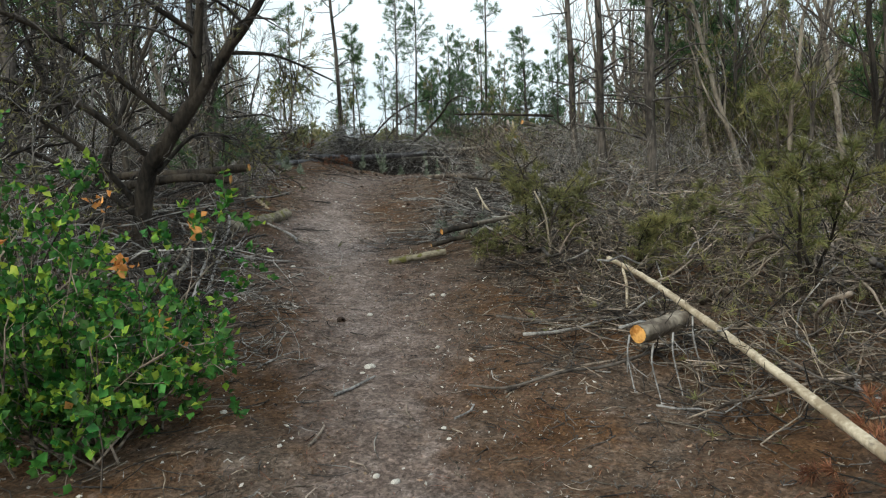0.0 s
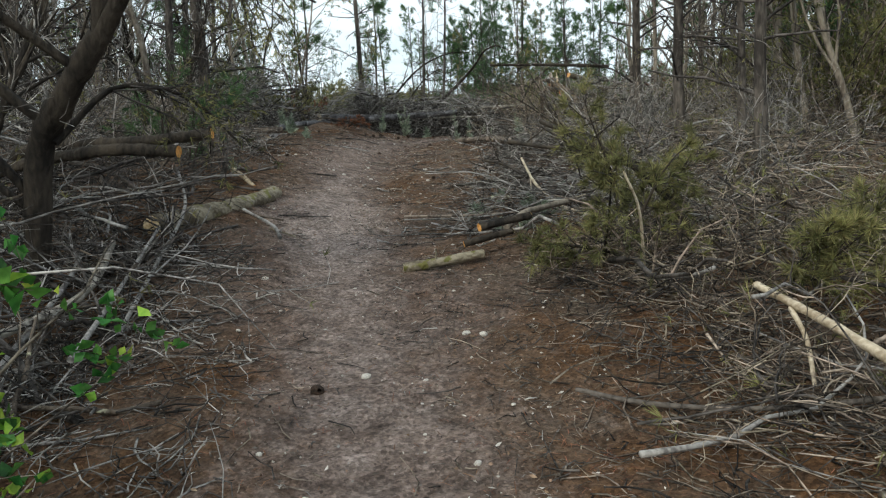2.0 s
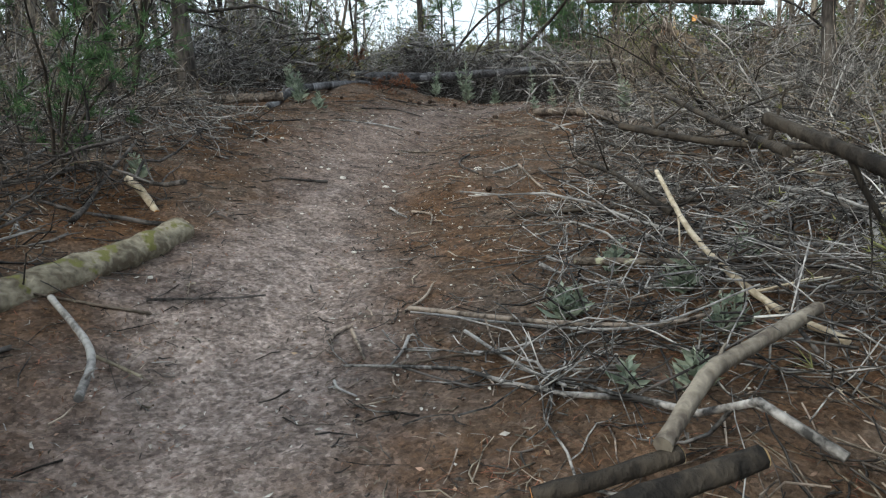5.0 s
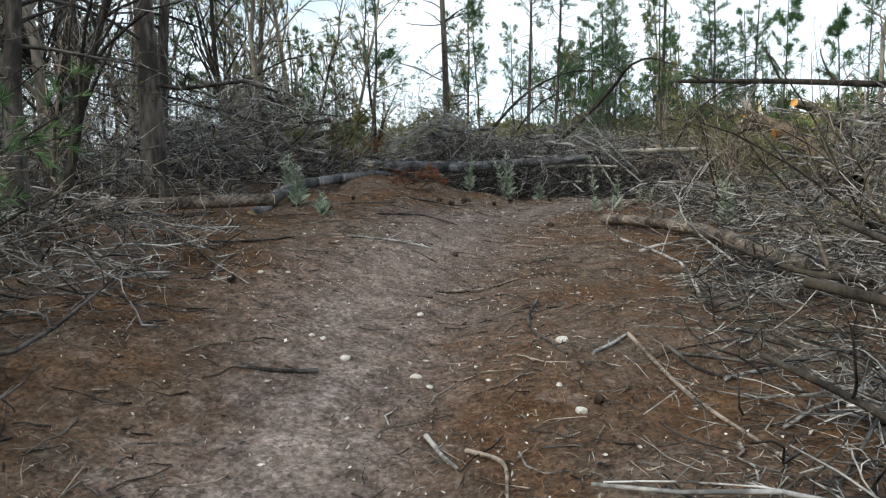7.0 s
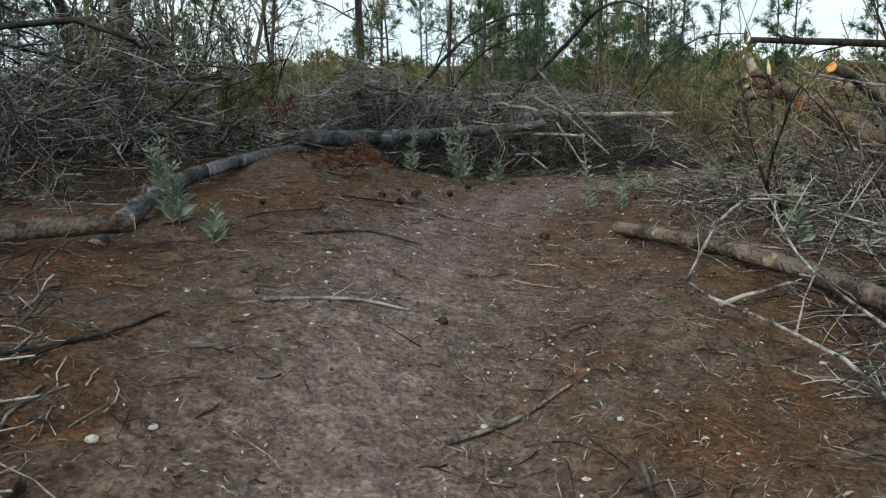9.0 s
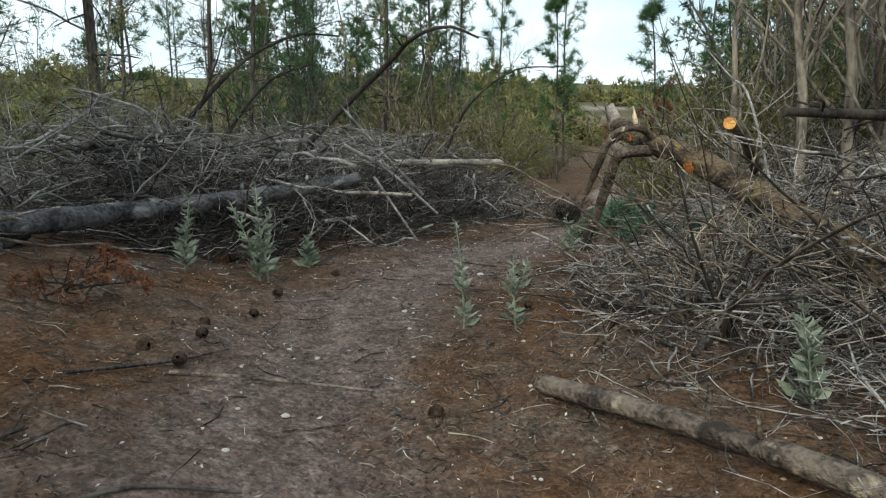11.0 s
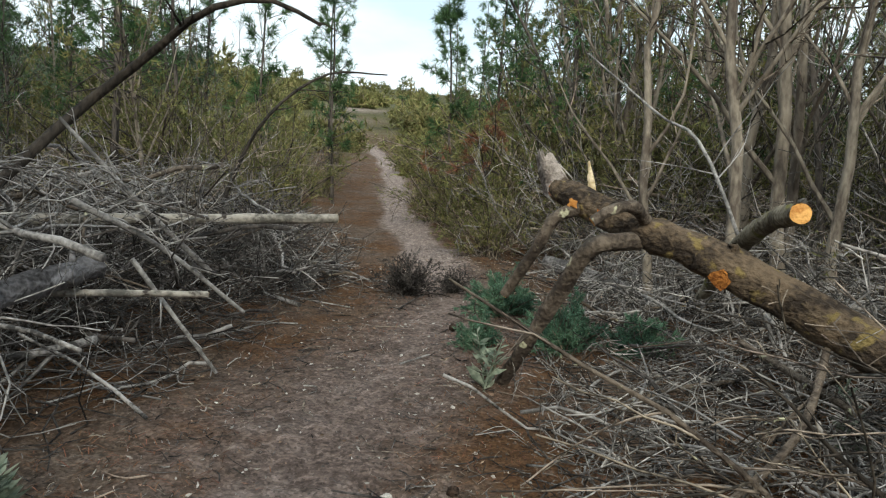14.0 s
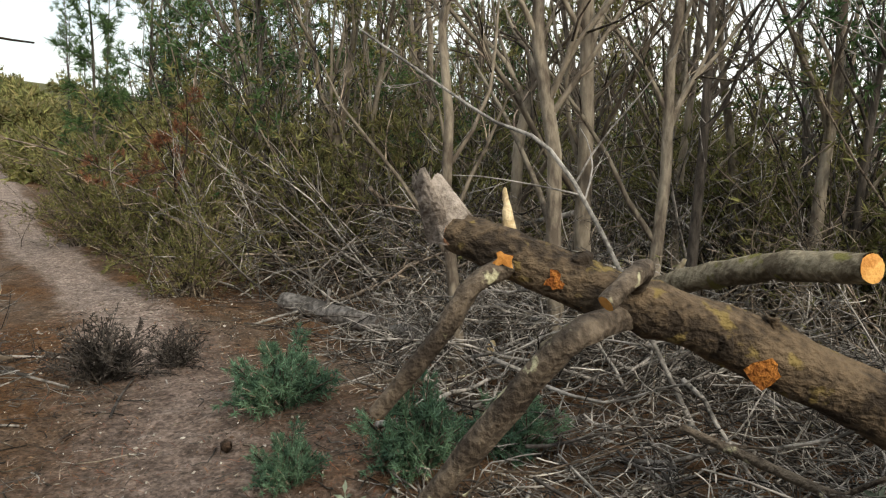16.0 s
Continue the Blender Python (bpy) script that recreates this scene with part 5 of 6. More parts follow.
ground_stick("grey branch lying on the brash", [(1.72, 20.46), (2.2, 20.45), (2.59, 20.28)], 0.017, 0.014, BARK_SPOTTED, 589, 0.13, 3, 1)
ground_stick("thin dark stick by the heath bush", [(2.26, 23.41), (2.55, 23.65), (2.91, 23.91)], 0.009, 0.006, TWIG_DARK, 590, 0.03)
ground_stick("long pale branch by the dark heap", [(-2.13, 6.55), (-2.34, 7.43), (-2.6, 8.76)], 0.018, 0.012, TWIG_COOL, 591, 0.22, 5, 3, 0.3)
ground_stick("thick pale branch by the dark heap", [(-2.75, 6.7), (-2.58, 7.18), (-2.54, 7.57), (-2.7, 8.2)], 0.028, 0.02, POLE_GREY, 592, 0.27, 4, 2, 0.3)
ground_stick("long grey branch at the edge of the brush", [(0.42, 6.62), (0.76, 6.42), (1.26, 6.21), (1.9, 6.3)], 0.011, 0.014, BARK_PINE, 593, 0.06, 6, 3, 0.35)
ground_stick("grey forked branch reaching onto the trail", [(0.13, 5.09), (0.37, 4.98), (0.76, 5.14), (1.07, 5.22), (1.7, 5.5)], 0.007, 0.013, BARK_PINE, 594, 0.05, 6, 3, 0.35)
for k, (x, y, h) in enumerate([(1.15, 5.0, 0.3), (1.28, 4.92, 0.27), (1.42, 4.95, 0.33), (1.6, 5.1, 0.36)]):
    g = gz(x, y)
    branch("pale_stick", "pale bare shoot hanging under the sawn log", [(x + 0.05, y + 0.22, g + h), (x - 0.02, y, g + h * 0.7), (x - 0.03, y - 0.2, g + 0.02)], 0.007, 0.004, TWIG_COOL, 596 + k, 3, 1, 0.4)


def dead_shrub(label, x, y, tall, stems, seed, lean):
    """Bare dark stems that fan out and arch over."""
    rng = rng_of(seed)
    base = np.array([x, y, gz(x, y)])
    e = thing("dead_shrub", base, label, "shrub", "dead shrubs beside the trail")
    start = np.stack([rng.normal(0, 0.12, stems), rng.normal(0, 0.12, stems), np.full(stems, -0.03)], 1)
    way = np.stack([rng.normal(lean[0], 0.45, stems), rng.normal(lean[1], 0.45, stems), np.ones(stems)], 1)
    P = curves_from(rng, start, way, tall * rng.uniform(0.55, 1.15, stems), 9, 0.5, 0.1, 0.5)
    R = taper(rng.uniform(0.007, 0.02, stems), 9, 0.3)
    for p, r in zip(P, R):
        b = Bag()
        tubes(b, p[None], r[None], 6)
        part("stem", b, BARK_DARK if rng.uniform() < 0.6 else BARK_SPOTTED, e)
    t = Bag()
    Q, QR = spawn(rng, P, R, 9, 0.2, 1, 0.8, 0.4, 0.5, 6, 0.5, 0.2)
    tubes(t, Q, np.clip(QR, 0.003, 1), 4)
    S, SR = spawn(rng, Q, QR, 4, 0.2, 1, 0.8, 0.45, 0.6, 4, 0.5)
    tubes(t, S, np.clip(SR, 0.002, 1), 3)
    tagged(part("twig_mass", t, TWIG_BROWN, e), kind="stuff")


dead_shrub("dark leafless shrub with arching stems in the brash", 1.15, 18.45, 2.0, 12, 610, (-0.25, 0.1))
dead_shrub("dark leafless shrub with arching stems in the brash", 1.75, 17.5, 2.3, 10, 611, (-0.15, 0.15))
dead_shrub("dark leafless shrub with arching stems by the log", 1.7, 15.4, 1.8, 10, 613, (-0.3, 0.1))
dead_shrub("tall arching dead stems rising from the heap", -1.2, 24.0, 2.9, 7, 615, (0.3, 0.0))
dead_shrub("tall arching dead stems rising from the heap", 0.7, 25.4, 2.6, 7, 616, (-0.2, 0.0))
dead_shrub("tangled leafless shrub on the bank", -4.4, 13.3, 1.5, 10, 614, (0.2, 0.1))

bough("fallen_pine_top", "fallen pine top with dying olive brown needles", (1.15, 8.7, 1.15), [(-0.5, -0.1, 1.0), (0.1, -0.3, 1.1), (0.5, 0.2, 0.9), (-0.9, -0.5, 0.35), (0.0, -0.9, 0.5), (-0.2, 0.5, 1.0)], 1.25, 0.016, 601, NEEDLE_DULL, per=11, shoots=15)
bough("fallen_pine_top", "fallen pine top with dying olive brown needles", (1.9, 7.6, 0.95), [(0.5, -0.3, 0.9), (0.8, 0.3, 0.7), (-0.2, -0.6, 0.6), (0.3, -0.9, 0.7)], 1.1, 0.015, 602, NEEDLE_DULL, per=11, shoots=13)
bough("fallen_pine_top", "green pine branch hanging over the brush", (2.6, 5.6, 0.9), [(-0.3, -0.5, 1.2), (0.1, -0.8, 0.9), (-0.6, 0.2, 1.3), (0.3, 0.4, 1.4)], 1.4, 0.016, 603, NEEDLE_OLIVE, shoots=16)
bough("fallen_pine_top", "rust brown dead pine branch on the litter", (-2.75, 19.1, gz(-2.75, 19.1) + 0.06), [(0.8, 0.1, 0.1), (0.5, -0.3, 0.1), (-0.5, 0.1, 0.15), (0.3, 0.4, 0.2), (-0.2, -0.3, 0.1), (1.0, 0.3, 0.1), (-0.7, 0.3, 0.2), (0.3, 0.1, 0.35)], 0.42, 0.008, 604, NEEDLE_RUST, per=4, blade=0.045, shoots=9)
bough("fallen_pine_top", "rust brown dead pine top against the heap", (-4.3, 20.6, 3.2), [(0.7, -0.3, 0.5), (0.9, 0.1, 0.3), (0.3, -0.5, 0.8), (0.8, -0.6, 0.1)], 1.0, 0.014, 609, NEEDLE_RUST, per=6, blade=0.08, shoots=10)
bough("fallen_pine_top", "dull green pine branch at the heap's end", (-4.4, 20.2, 3.4), [(0.8, -0.2, 0.6), (0.4, -0.5, 0.4), (0.9, 0.3, 0.9), (-0.3, -0.6, 0.8)], 1.1, 0.018, 605, NEEDLE_DULL)
bough("fallen_pine_top", "rust brown dead pine branch on the litter", (2.0, 3.2, 0.2), [(-0.5, 0.3, 0.25), (0.1, 0.8, 0.3), (-0.4, -0.5, 0.2), (0.5, 0.5, 0.3)], 0.6, 0.01, 606, NEEDLE_RUST, per=10, blade=0.07)
bough("fallen_pine_top", "green pine branch at the trail edge", (-3.65, 11.9, 1.9), [(0.2, 0.1, 1.0), (-0.2, -0.3, 1.1), (0.1, 0.3, 0.8), (-0.4, 0.3, 1.0), (0.2, -0.3, 0.9), (0.3, -0.2, 0.5)], 1.5, 0.016, 607, NEEDLE_GREEN)
bough("fallen_pine_top", "dead rust pine branch in the thicket", (5.6, 26.0, 4.2), [(-0.5, -0.5, 0.5), (0.2, -0.3, 0.9), (-0.7, 0.2, 0.4)], 1.1, 0.016, 608, NEEDLE_RUST)


# ---------------------------------------------------------------- the leaning dark tree
def dark_tree():
    rng = rng_of(420)
    base = np.array([-3.2, 8.05, gz(-3.2, 8.05) - 0.1])
    e = thing("forked_tree", base, "dark forked tree leaning over the trail with dead twigs", "tree")
    trunk = Bag()
    rough_tube(trunk, np.array([base, (-3.05, 7.95, 2.0), (-2.75, 7.8, 2.4), (-2.43, 7.7, 2.77)]) - base, 0.10, 0.07, 18, 12, rng, 0.06)
    part("trunk", trunk, BARK_DARK, e)
    twigs, spray = Bag(), Bag()
    limbs = [([(-2.43, 7.7, 2.74), (-2.05, 7.55, 3.2), (-1.68, 7.4, 3.6), (-1.2, 7.3, 4.5), (-0.9, 7.2, 5.6)], 0.062), ([(-2.43, 7.7, 2.74), (-2.33, 7.6, 3.4), (-2.2, 7.5, 4.3), (-2.2, 7.5, 5.6)], 0.055),
             ([(-2.9, 7.9, 2.2), (-3.5, 7.6, 2.75), (-4.2, 7.4, 3.0), (-5.0, 7.0, 2.9)], 0.04), ([(-2.6, 7.75, 2.55), (-3.2, 7.2, 3.1), (-3.7, 6.6, 3.4), (-4.3, 6.0, 3.4)], 0.035),
             ([(-2.9, 7.9, 2.1), (-2.6, 8.2, 2.5), (-2.2, 8.5, 2.45), (-1.9, 8.8, 2.1)], 0.025), ([(-2.05, 7.55, 3.2), (-1.6, 7.8, 3.2), (-1.1, 8.1, 3.0)], 0.022),
             ([(-2.33, 7.6, 3.4), (-3.0, 7.0, 3.8), (-3.6, 6.2, 3.9)], 0.03),
             ([(-3.1, 8.0, 1.7), (-3.5, 7.7, 2.3), (-4.1, 7.3, 2.8), (-4.9, 6.8, 3.2)], 0.035), ([(-3.1, 8.0, 1.6), (-3.7, 7.9, 2.1), (-4.5, 7.7, 2.5), (-5.4, 7.3, 2.7)], 0.03),
             ([(-2.2, 7.5, 4.3), (-1.5, 7.0, 4.4), (-0.7, 6.6, 4.2)], 0.025), ([(-2.2, 7.5, 4.0), (-3.0, 6.7, 4.3), (-3.9, 5.8, 4.2)], 0.03), ([(-2.2, 7.5, 4.9), (-1.6, 7.6, 4.8), (-0.8, 7.9, 4.5)], 0.022)]
    for pts, r in limbs:
        b = Bag()
        P, R = rough_tube(b, np.array(pts) - base, r, r * 0.35, 14, 8, rng, 0.05)
        part("limb", b, BARK_DARK, e)
        Q, QR = spawn(rng, P[None], R[None], 20, 0.2, 1, 1.1, 0.62, 0.42, 7, 0.45, 0.5)
        clear = ~((Q[..., 0] + base[0] > -1.2) & (Q[..., 2] + base[2] < 3.5)).any(1)
        Q, QR = Q[clear], QR[clear]
        tubes(twigs, Q, np.clip(QR, 0.004, 0.02), 4)
        S, SR = spawn(rng, Q, QR, 6, 0.15, 1, 0.8, 0.45, 0.5, 4, 0.4, 0.1)
        tubes(twigs, S, np.clip(SR, 0.0025, 1), 3)
        S2, S2R = spawn(rng, S, SR, 2, 0.2, 1, 0.8, 0.5, 0.6, 3)
        tubes(twigs, S2, np.clip(S2R, 0.002, 1), 3)
        pick = rng.choice(len(S), len(S) * 2 // 3, replace=False)
        needles(spray, rng, S[pick, 1:].reshape(-1, 3), (S[pick, 1:] - S[pick, :-1]).reshape(-1, 3), 5, 0.075, 0.004, 0.6)
    tagged(part("twig_mass", twigs, TWIG_DARK, e), kind="stuff")
    tagged(part("foliage", spray, NEEDLE_DULL, e, "sparse dying needles", smooth=False), kind="stuff")


dark_tree()


# ---------------------------------------------------------------- leafy plants
def green_shrub(name, label, x, y, wide, tall, seed, count=3600):
    """Dense evergreen shrub with young lime tips and a few withered leaves."""
    rng = rng_of(seed)
    base = np.array([x, y, gz(x, y)])
    e = thing(name, base, label, "shrub")
    n = 46
    start = np.stack([rng.normal(0, wide * 0.22, n), rng.normal(0, wide * 0.22, n), np.full(n, -0.03)], 1)
    way = np.stack([rng.normal(0, 0.55, n), rng.normal(0, 0.55, n), np.ones(n)], 1)
    P = curves_from(rng, start, way, tall * rng.uniform(0.45, 1.0, n), 7, 0.4, 0.1, 0.25)
    R = taper(rng.uniform(0.005, 0.012, n), 7, 0.3)
    for p, r in zip(P[:14], R[:14]):
        b = Bag()
        tubes(b, p[None], r[None], 6)
        part("stem", b, TWIG_BROWN, e)
    t = Bag()
    tubes(t, P[14:], R[14:], 5)
    Q, QR = spawn(rng, P, R, 9, 0.12, 1, 0.9, 0.4, 0.5, 5, 0.4)
    tubes(t, Q, np.clip(QR, 0.0018, 1), 3)
    tagged(part("twig_mass", t, TWIG_BROWN, e), kind="stuff")
    k = rng.integers(0, len(Q), count)
    u = rng.uniform(0.2, 1, count) * 3.999
    i = u.astype(int)
    at = Q[k, i] + (Q[k, i + 1] - Q[k, i]) * (u - i)[:, None]
    ways = unit(Q[k, i + 1] - Q[k, i]) * 0.5 + rng.normal(0, 0.8, (count, 3)) + np.array([0, 0, 0.15])
    size = rng.uniform(0.028, 0.062, count)
    tip = rng.uniform(0, 1, count) + (u > 3.2) * 0.35
    for nm, sel, m in (("leaves", tip < 0.9, LEAF_GREEN), ("young_leaves", (tip >= 0.9) & (tip < 1.34), LEAF_LIME), ("withered_leaves", tip >= 1.342, LEAF_ORANGE)):
        b = Bag()
        leaves(b, rng, at[sel], ways[sel], size[sel] * 1.15, size[sel] * 0.85)
        tagged(part(nm, b, m, e, smooth=False), kind="stuff")
    return e, base


shrub_ob, shrub_at = green_shrub("green_shrub", "dense glossy green shrub with lime young leaves", -2.0, 4.3, 0.9, 1.4, 701, 6500)
green_shrub("green_shrub", "dense glossy green shrub with lime young leaves", -2.75, 4.8, 1.1, 2.1, 702, 6000)
for k, (x, y, z) in enumerate([(-1.55, 3.95, 1.32), (-1.62, 3.9, 1.62), (-1.4, 4.0, 1.05), (-1.25, 4.1, 1.5), (-2.0, 3.7, 1.4)]):
    rng = rng_of(720 + k)
    b = Bag()
    n = 26 if k == 0 else 9
    leaves(b, rng, np.zeros((n, 3)) + rng.normal(0, 0.022, (n, 3)), rng.normal(0, 1, (n, 3)), rng.uniform(0.03, 0.055, n), rng.uniform(0.025, 0.04, n))
    o = part("withered_sprig", b, LEAF_ORANGE, shrub_ob, "withered orange leaves", smooth=False)
    o.location = Vector((x, y, z)) - shrub_ob.location


def mullein(label, x, y, tall, seed, wide=0.16, stems=1, lean=0.11):
    """A grey-green downy plant: upright stems set with long leaves."""
    rng = rng_of(seed)
    base = np.array([x, y, gz(x, y)])
    e = thing("downy_plant", base, label, "plant", "downy plants")
    lv = 0
    for s in range(stems):
        way = np.array([[rng.normal(0, lean), rng.normal(0, lean), 1.0]])
        P = curves_from(rng, np.array([[rng.normal(0, 0.03), rng.normal(0, 0.03), -0.02]]), way, [tall * rng.uniform(0.75, 1.0)], 8, 0.12, 0.04)
        b = Bag()
        tubes(b, P, taper([0.006 + 0.004 * tall], 8, 0.4), 6)
        part("stem", b, LEAF_SAGE, e)
        n = int(28 * tall / 0.6) + 12
        u = np.sort(rng.uniform(0.05, 1.0, n)) * 6.999
        i = u.astype(int)
        at = P[0, i] + (P[0, i + 1] - P[0, i]) * (u - i)[:, None]
        a = np.arange(n) * 2.4
        ways = np.stack([np.cos(a), np.sin(a), rng.uniform(0.3, 1.1, n)], 1)
        L = wide * (1.15 - 0.75 * u / 7) * rng.uniform(0.7, 1.2, n)
        for q in range(n):
            c = Bag()
            leaves(c, rng, at[q:q + 1], ways[q:q + 1], L[q:q + 1], L[q:q + 1] * 0.34, 0.25)
            if q % 3 == 0 and lv < 16:
                part("leaf", c, LEAF_SAGE, e, smooth=False)
                lv += 1
            elif q % 3 == 0 or True:
                if q == 1:
                    rest = Bag()
                if q >= 1:
                    rest.add(c.v[0], c.f[0])
        tagged(part("leaf_mass", rest, LEAF_SAGE, e, smooth=False), kind="stuff")


PLANTS = [(-2.2, 20.3, 0.62, 0.14, 2), (-1.65, 20.32, 0.8, 0.14, 3), (-1.22, 21.1, 0.32, 0.14, 3), (-0.42, 19.1, 0.8, 0.10, 1), (0.1, 19.7, 0.38, 0.10, 1), (-0.1, 18.93, 0.55, 0.12, 1), (0.3, 19.9, 0.28, 0.11, 1), (1.47, 21.3, 0.4, 0.14, 2),
          (-0.16, 20.05, 0.25, 0.1, 1), (2.46, 19.57, 0.5, 0.14, 1), (-3.75, 17.2, 0.55, 0.14, 2), (-3.45, 16.75, 0.45, 0.14, 2), (-3.15, 16.5, 0.3, 0.12, 2),
          (0.85, 17.5, 0.6, 0.14, 2), (0.24, 11.17, 0.22, 0.13, 2), (0.52, 10.85, 0.22, 0.13, 3), (-0.05, 10.6, 0.2, 0.13, 3), (0.35, 9.84, 0.2, 0.12, 2), (0.65, 10.4, 0.2, 0.12, 2), (0.94, 11.46, 0.25, 0.12, 2),
          (0.15, 9.9, 0.15, 0.1, 1), (-3.1, 12.1, 0.2, 0.12, 2)]
for k, (x, y, h, w, n) in enumerate(PLANTS):
    mullein("downy grey green plant with long upright leaves" if h > 0.4 else "low downy grey green rosette in the litter", x, y, h, 800 + k, w, n)

rng = rng_of(77)
HEATH = scrub(751, 0.42, NEEDLE_TEAL, "low bluish green heath bush beside the trail", "heath_bush", 9, 90, 0.07)
for x, y, s in ((2.78, 22.6, 1.0), (2.45, 21.55, 0.95), (2.0, 22.0, 0.55), (2.9, 21.2, 0.8)):
    placed(HEATH, x, y, rng, s * 0.95, s * 1.05)
DEAD_HEATH = scrub(752, 0.5, TWIG_DARK, "dark leafless heath bush beside the trail", "heath_bush", 5, 80, 0.05, TWIG_DARK)
for x, y, s in ((2.85, 24.1, 1.0), (3.3, 23.9, 0.6)):
    placed(DEAD_HEATH, x, y, rng, s * 0.95, s * 1.05)

# trees at known spots
rng = rng_of(78)
for kind, x, y, s in ((2, -3.8, 28.0, 0.85), (6, 7.27, 33.6, 0.8), (6, 6.1, 35.1, 0.85), (5, 9.85, 38.4, 0.8), (2, -5.0, 16.7, 0.95), (1, 2.9, 13.6, 1.0), (1, 2.75, 15.4, 1.0), (3, 3.6, 13.3, 1.1),
                      (1, 3.1, 11.2, 0.95), (1, -4.7, 14.4, 0.9), (4, -6.3, 19.0, 0.9), (3, -5.6, 27.5, 0.9), (5, 4.4, 15.0, 0.9), (5, -7.0, 14.0, 1.0), (6, 8.5, 30.5, 0.8), (5, 11.0, 32.0, 0.9)):
    placed(PINES[kind], x, y, rng, s, s * 1.02, 1.5)
for kind, x, y, s in ((1, 4.1, 22.0, 1.0), (0, 4.3, 21.3, 1.0), (0, 5.1, 21.27, 1.1), (3, 5.56, 20.6, 1.1), (1, 5.6, 21.6, 1.2), (0, 6.2, 19.8, 1.0), (3, 4.9, 19.2, 1.0), (1, 3.3, 18.6, 0.9), (0, 6.05, 22.4, 1.0)):
    placed(BARE[kind], x, y, rng, s, s * 1.02, 3)


# ---------------------------------------------------------------- cones, stones and litter
def cone_mesh(seed):
    rng = rng_of(seed)
    b = Bag()
    n, rows = 9, 7
    v, f = [], []
    for i in range(rows):
        t = i / (rows - 1)
        r = 0.034 * math.sin(math.pi * (0.12 + 0.8 * t)) + 0.004
        for j in range(n):
            a = (j + 0.5 * (i % 2)) / n * 2 * math.pi
            k = r * (1.22 if i % 2 else 0.85)
            v.append((k * math.cos(a), k * math.sin(a), 0.075 * t))
    for i in range(rows - 1):
        for j in range(n):
            f.append((i * n + j, i * n + (j + 1) % n, (i + 1) * n + (j + 1) % n, (i + 1) * n + j))
    b.add(np.array(v) + rng.normal(0, 0.0015, (len(v), 3)), np.array(f))
    return b.mesh("pine_cone", [CONE], False)


CONES = [cone_mesh(1), cone_mesh(2)]
rng = rng_of(79)
for k, (x, y) in enumerate([(-1.71, 15.9), (-1.75, 19.45), (-2.05, 18.8), (-3.07, 17.42), (-1.06, 20.65), (-2.31, 18.59), (-2.15, 18.45), (-1.54, 19.95), (-2.03, 19.17), (2.17, 22.53), (-0.95, 18.0), (-2.85, 14.0),
                          (0.1, 19.2), (-0.6, 12.9), (-0.9, 6.7), (0.45, 20.35)]):
    o = new("pine_cone", CONES[k % 2])
    o.matrix_basis = pose(x, y, gz(x, y) + 0.025, rng.uniform(60, 120), rng.uniform(-30, 30), rng.uniform(0, 360)) @ Matrix.Scale(rng.uniform(0.6, 0.95), 4)
    tagged(o, "dark open pine cone lying on the ground", "pine cone", "pine cones")


def stone_mesh(seed):
    rng = rng_of(seed)
    bm = bmesh.new()
    bmesh.ops.create_icosphere(bm, subdivisions=2, radius=1)
    flat = rng.uniform(0.45, 0.7)
    for p in bm.verts:
        p.co *= 1 + 0.22 * noise.noise(p.co * 1.6 + Vector((seed * 3.1, 0, 0)))
        p.co.z *= flat
    me = bpy.data.meshes.new("stone")
    bm.to_mesh(me)
    bm.free()
    me.materials.append(STONE)
    return me


STONES = [stone_mesh(k) for k in range(4)]
spots = [(-1.51, 13.22, 0.035), (-1.89, 13.25, 0.03), (-0.78, 13.73, 0.04), (-0.79, 13.14, 0.025), (-0.69, 12.87, 0.03), (-1.68, 14.18, 0.025), (-0.56, 5.63, 0.045), (-0.27, 3.95, 0.03), (-0.08, 6.06, 0.022),
         (0.17, 5.69, 0.025), (-0.37, 4.01, 0.022), (-0.14, 7.59, 0.035), (-0.03, 7.55, 0.03), (-0.69, 6.95, 0.03), (-1.69, 8.51, 0.03), (-0.6, 5.5, 0.02)]
for k in range(150):
    u = rng.uniform(2.5, 23)
    spots.append((float(np.interp(u, [p[1] for p in TRAIL], [p[0] for p in TRAIL])) + rng.normal(0, 0.75), u, abs(rng.normal(0, 0.008)) + 0.006))
for k, (x, y, r) in enumerate(spots):
    o = new("stone", STONES[k % 4])
    o.matrix_basis = pose(x, y, gz(x, y) + r * 0.15, 0, 0, rng.uniform(0, 360)) @ Matrix.Diagonal((r, r * rng.uniform(0.6, 1), r, 1))
    tagged(o, "pale weathered pebble bedded in the trail", "stone", "pebbles on the trail")


def litter(name, label, n, seed, build, mat, near=0.0, spread=2.2, clump=0.0):
    """Things past counting, strewn along and beside the trail, gathered in drifts where clump is high."""
    rng = rng_of(seed)
    y = rng.uniform(1.5, 26, n)
    mid = np.interp(y, [p[1] for p in TREAD], [p[0] for p in TREAD])
    x = mid + 0.35 + rng.normal(0, spread, n)
    drift = np.sin(2.1 * x + 0.9 * y + seed) + np.sin(1.4 * y - 2.6 * x + 2 * seed) + np.sin(5.2 * x - 3.1 * y)
    keep = (np.abs(x - mid) > near * rng.uniform(0, 1, n)) & (rng.uniform(-1.5, 1.5, n) * (1 - clump) + drift * clump > -0.6 * (1 - clump))
    x, y = x[keep], y[keep]
    b = Bag()
    build(b, rng, np.stack([x, y, ground_z(x, y)], 1))
    tagged(part(name, b, mat, smooth=False), label, "litter", kind="stuff")


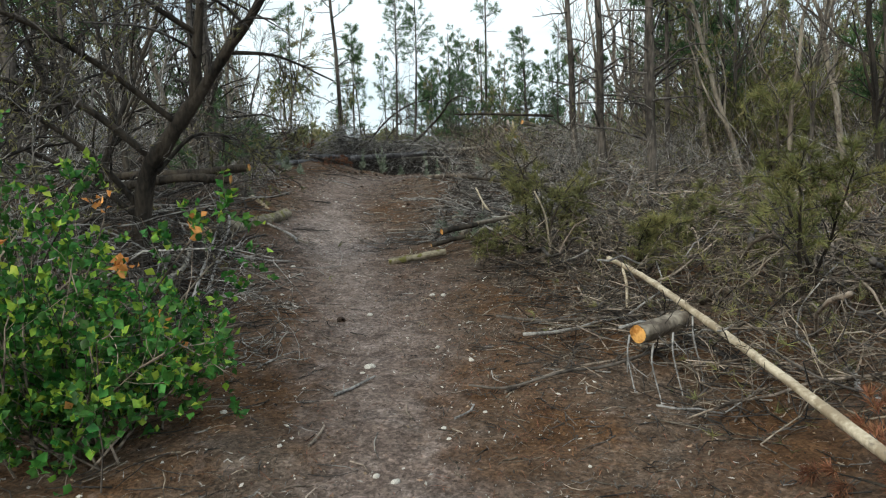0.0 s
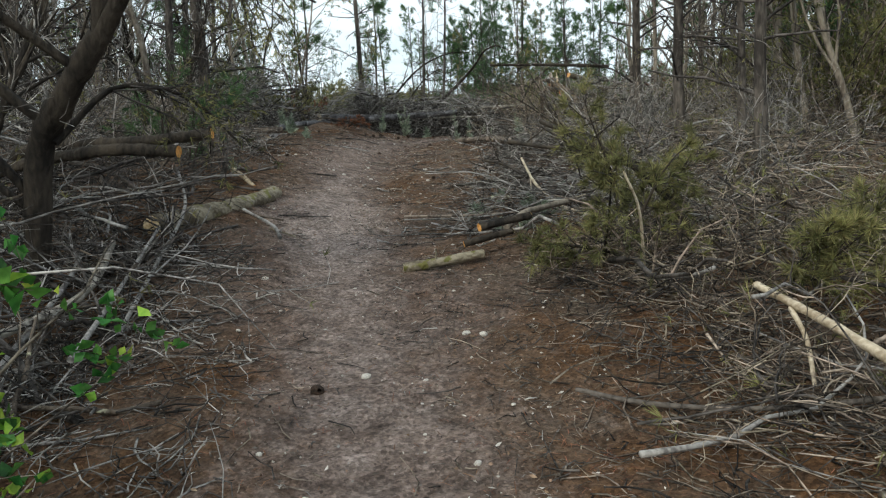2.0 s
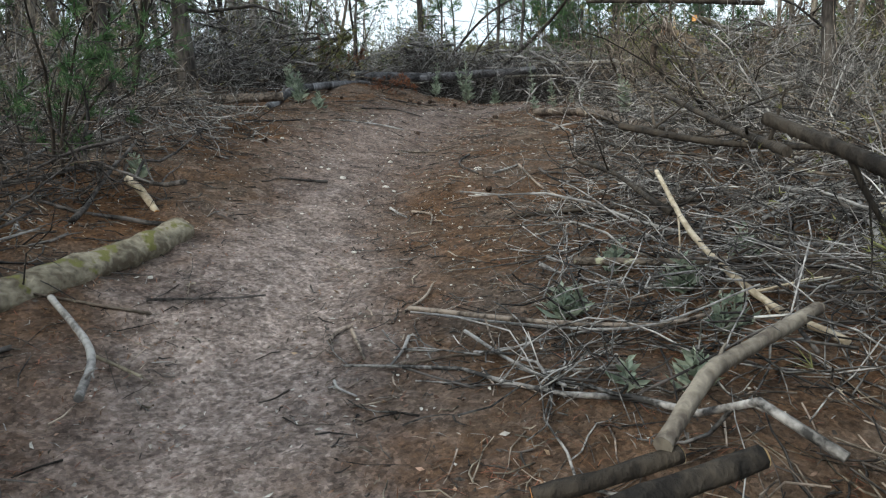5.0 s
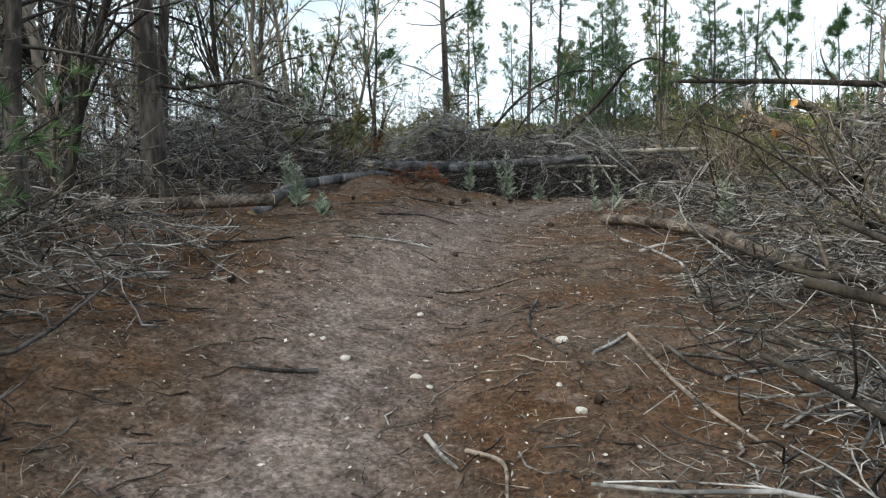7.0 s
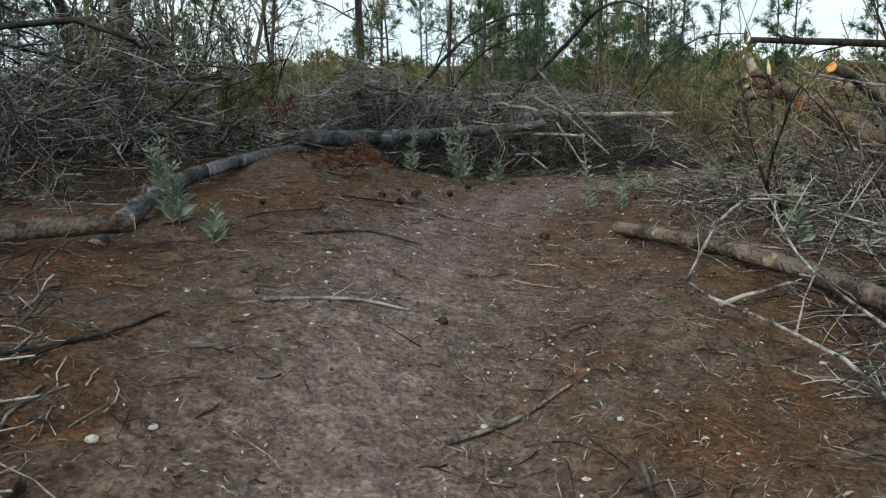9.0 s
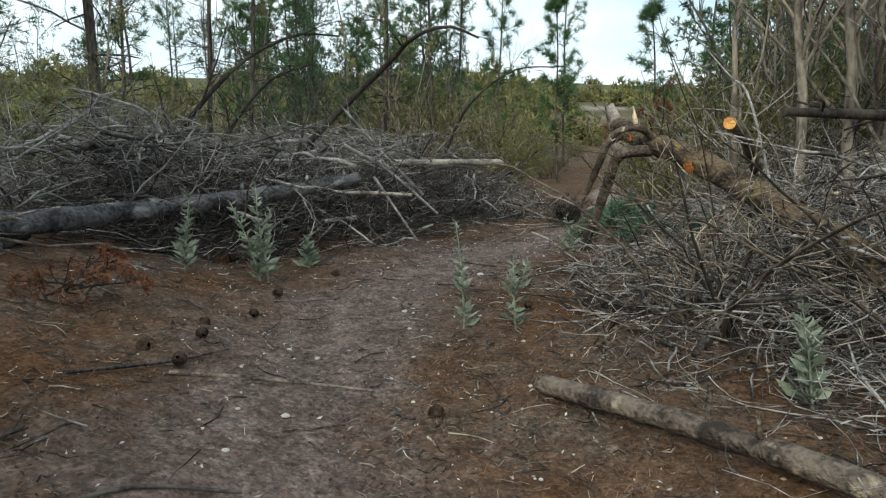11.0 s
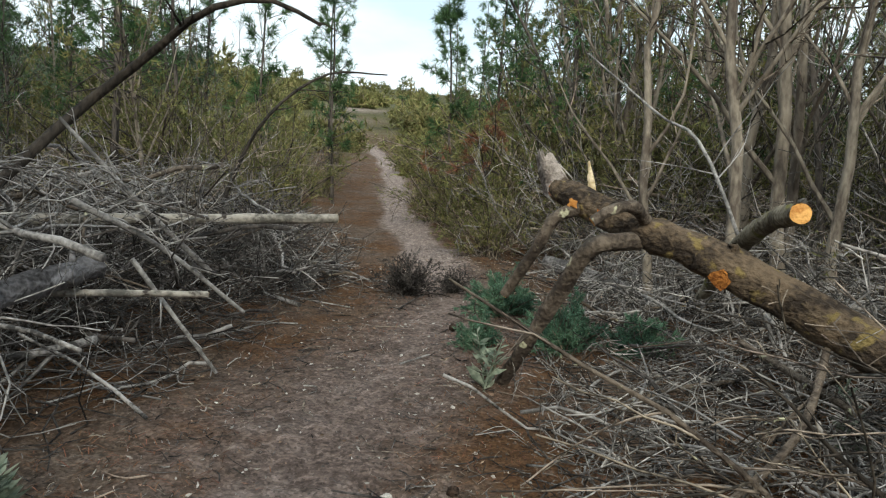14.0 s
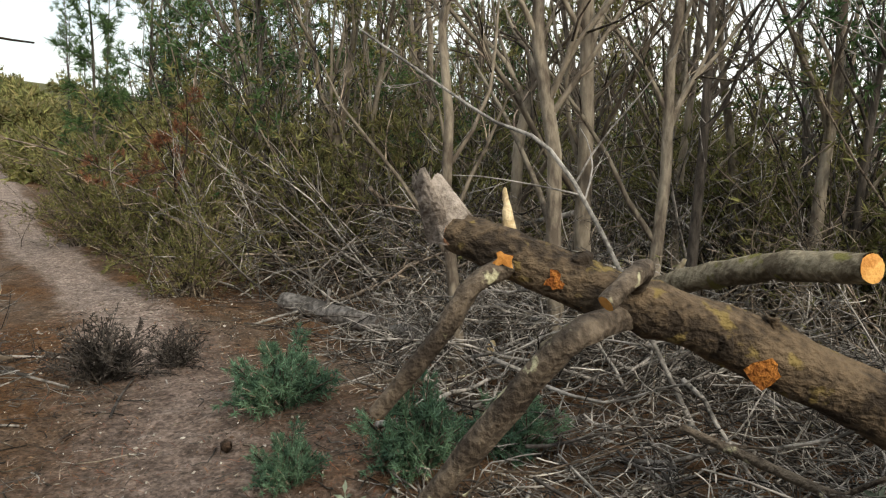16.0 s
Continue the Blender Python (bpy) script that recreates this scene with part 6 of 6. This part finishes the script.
def flat_needles(b, rng, at):
    a = rng.uniform(0, 2 * np.pi, len(at))
    way = np.stack([np.cos(a), np.sin(a), rng.normal(0.05, 0.12, len(at))], 1)
    side = np.stack([-np.sin(a), np.cos(a), np.zeros(len(at))], 1) * 0.0017
    L = rng.uniform(0.03, 0.11, (len(at), 1))
    p = at + np.array([0, 0, 0.006])
    m = p + way * L * 0.5 + np.array([0, 0, 0.008])
    v = np.stack([p - side, p + side, m + side, m - side, p + way * L], 1)
    i = (np.arange(len(at)) * 5)[:, None]
    b.add(v, np.concatenate([i + [0, 1, 2], i + [0, 2, 3], i + [3, 2, 4]]))


def flat_twigs(b, rng, at):
    a = rng.uniform(0, 2 * np.pi, len(at))
    P = curves_from(rng, at + np.array([0, 0, 0.008]), np.stack([np.cos(a), np.sin(a), np.zeros(len(at))], 1), 0.05 + 0.30 * rng.uniform(0, 1, len(at)) ** 2, 4, 1.1, 0.3)
    P[..., 2] = ground_z(P[..., 0], P[..., 1]) + 0.006 + np.abs(rng.normal(0, 0.008, P.shape[:2]))
    tubes(b, P, taper(rng.uniform(0.0018, 0.006, len(at)), 4, 0.5), 3)


def leaf_bits(b, rng, at):
    leaves(b, rng, at + np.array([0, 0, 0.008]), np.concatenate([rng.normal(0, 1, (len(at), 2)), rng.normal(0.1, 0.25, (len(at), 1))], 1), 0.010 + 0.034 * rng.uniform(0, 1, len(at)) ** 2, rng.uniform(0.007, 0.018, len(at)))


litter("needle_litter", "fallen brown pine needles over the forest floor", 26000, 901, flat_needles, TWIG_BROWN, 1.1, 1.9, 0.4)
litter("needle_litter", "fallen pale dry grass and needles on the floor", 7000, 907, flat_needles, TWIG_COOL, 0.9, 1.7, 0.3)
litter("needle_litter", "fallen rust pine needles over the forest floor", 56000, 902, flat_needles, NEEDLE_RUST, 1.1, 1.8, 0.5)
litter("twig_litter", "small dark broken twigs on the forest floor", 6000, 903, flat_twigs, TWIG_DARK, 0.9, 1.5)
litter("twig_litter", "small brown broken twigs on the forest floor", 5000, 908, flat_twigs, TWIG_BROWN, 0.9, 1.5)
litter("twig_litter", "small bleached twigs on the forest floor", 1800, 904, flat_twigs, TWIG_GREY, 1.0, 1.7)
litter("leaf_litter", "dry brown leaf scraps and bark chips", 9000, 905, leaf_bits, LEAF_BROWN, 0.3, 1.4)
litter("leaf_litter", "dark rotted leaf scraps and bark chips", 9000, 909, leaf_bits, BARK_PINE, 0.3, 1.4)
litter("leaf_litter", "pale dry leaf scraps and wood chips", 6000, 906, leaf_bits, STONE, 0.2, 1.3)
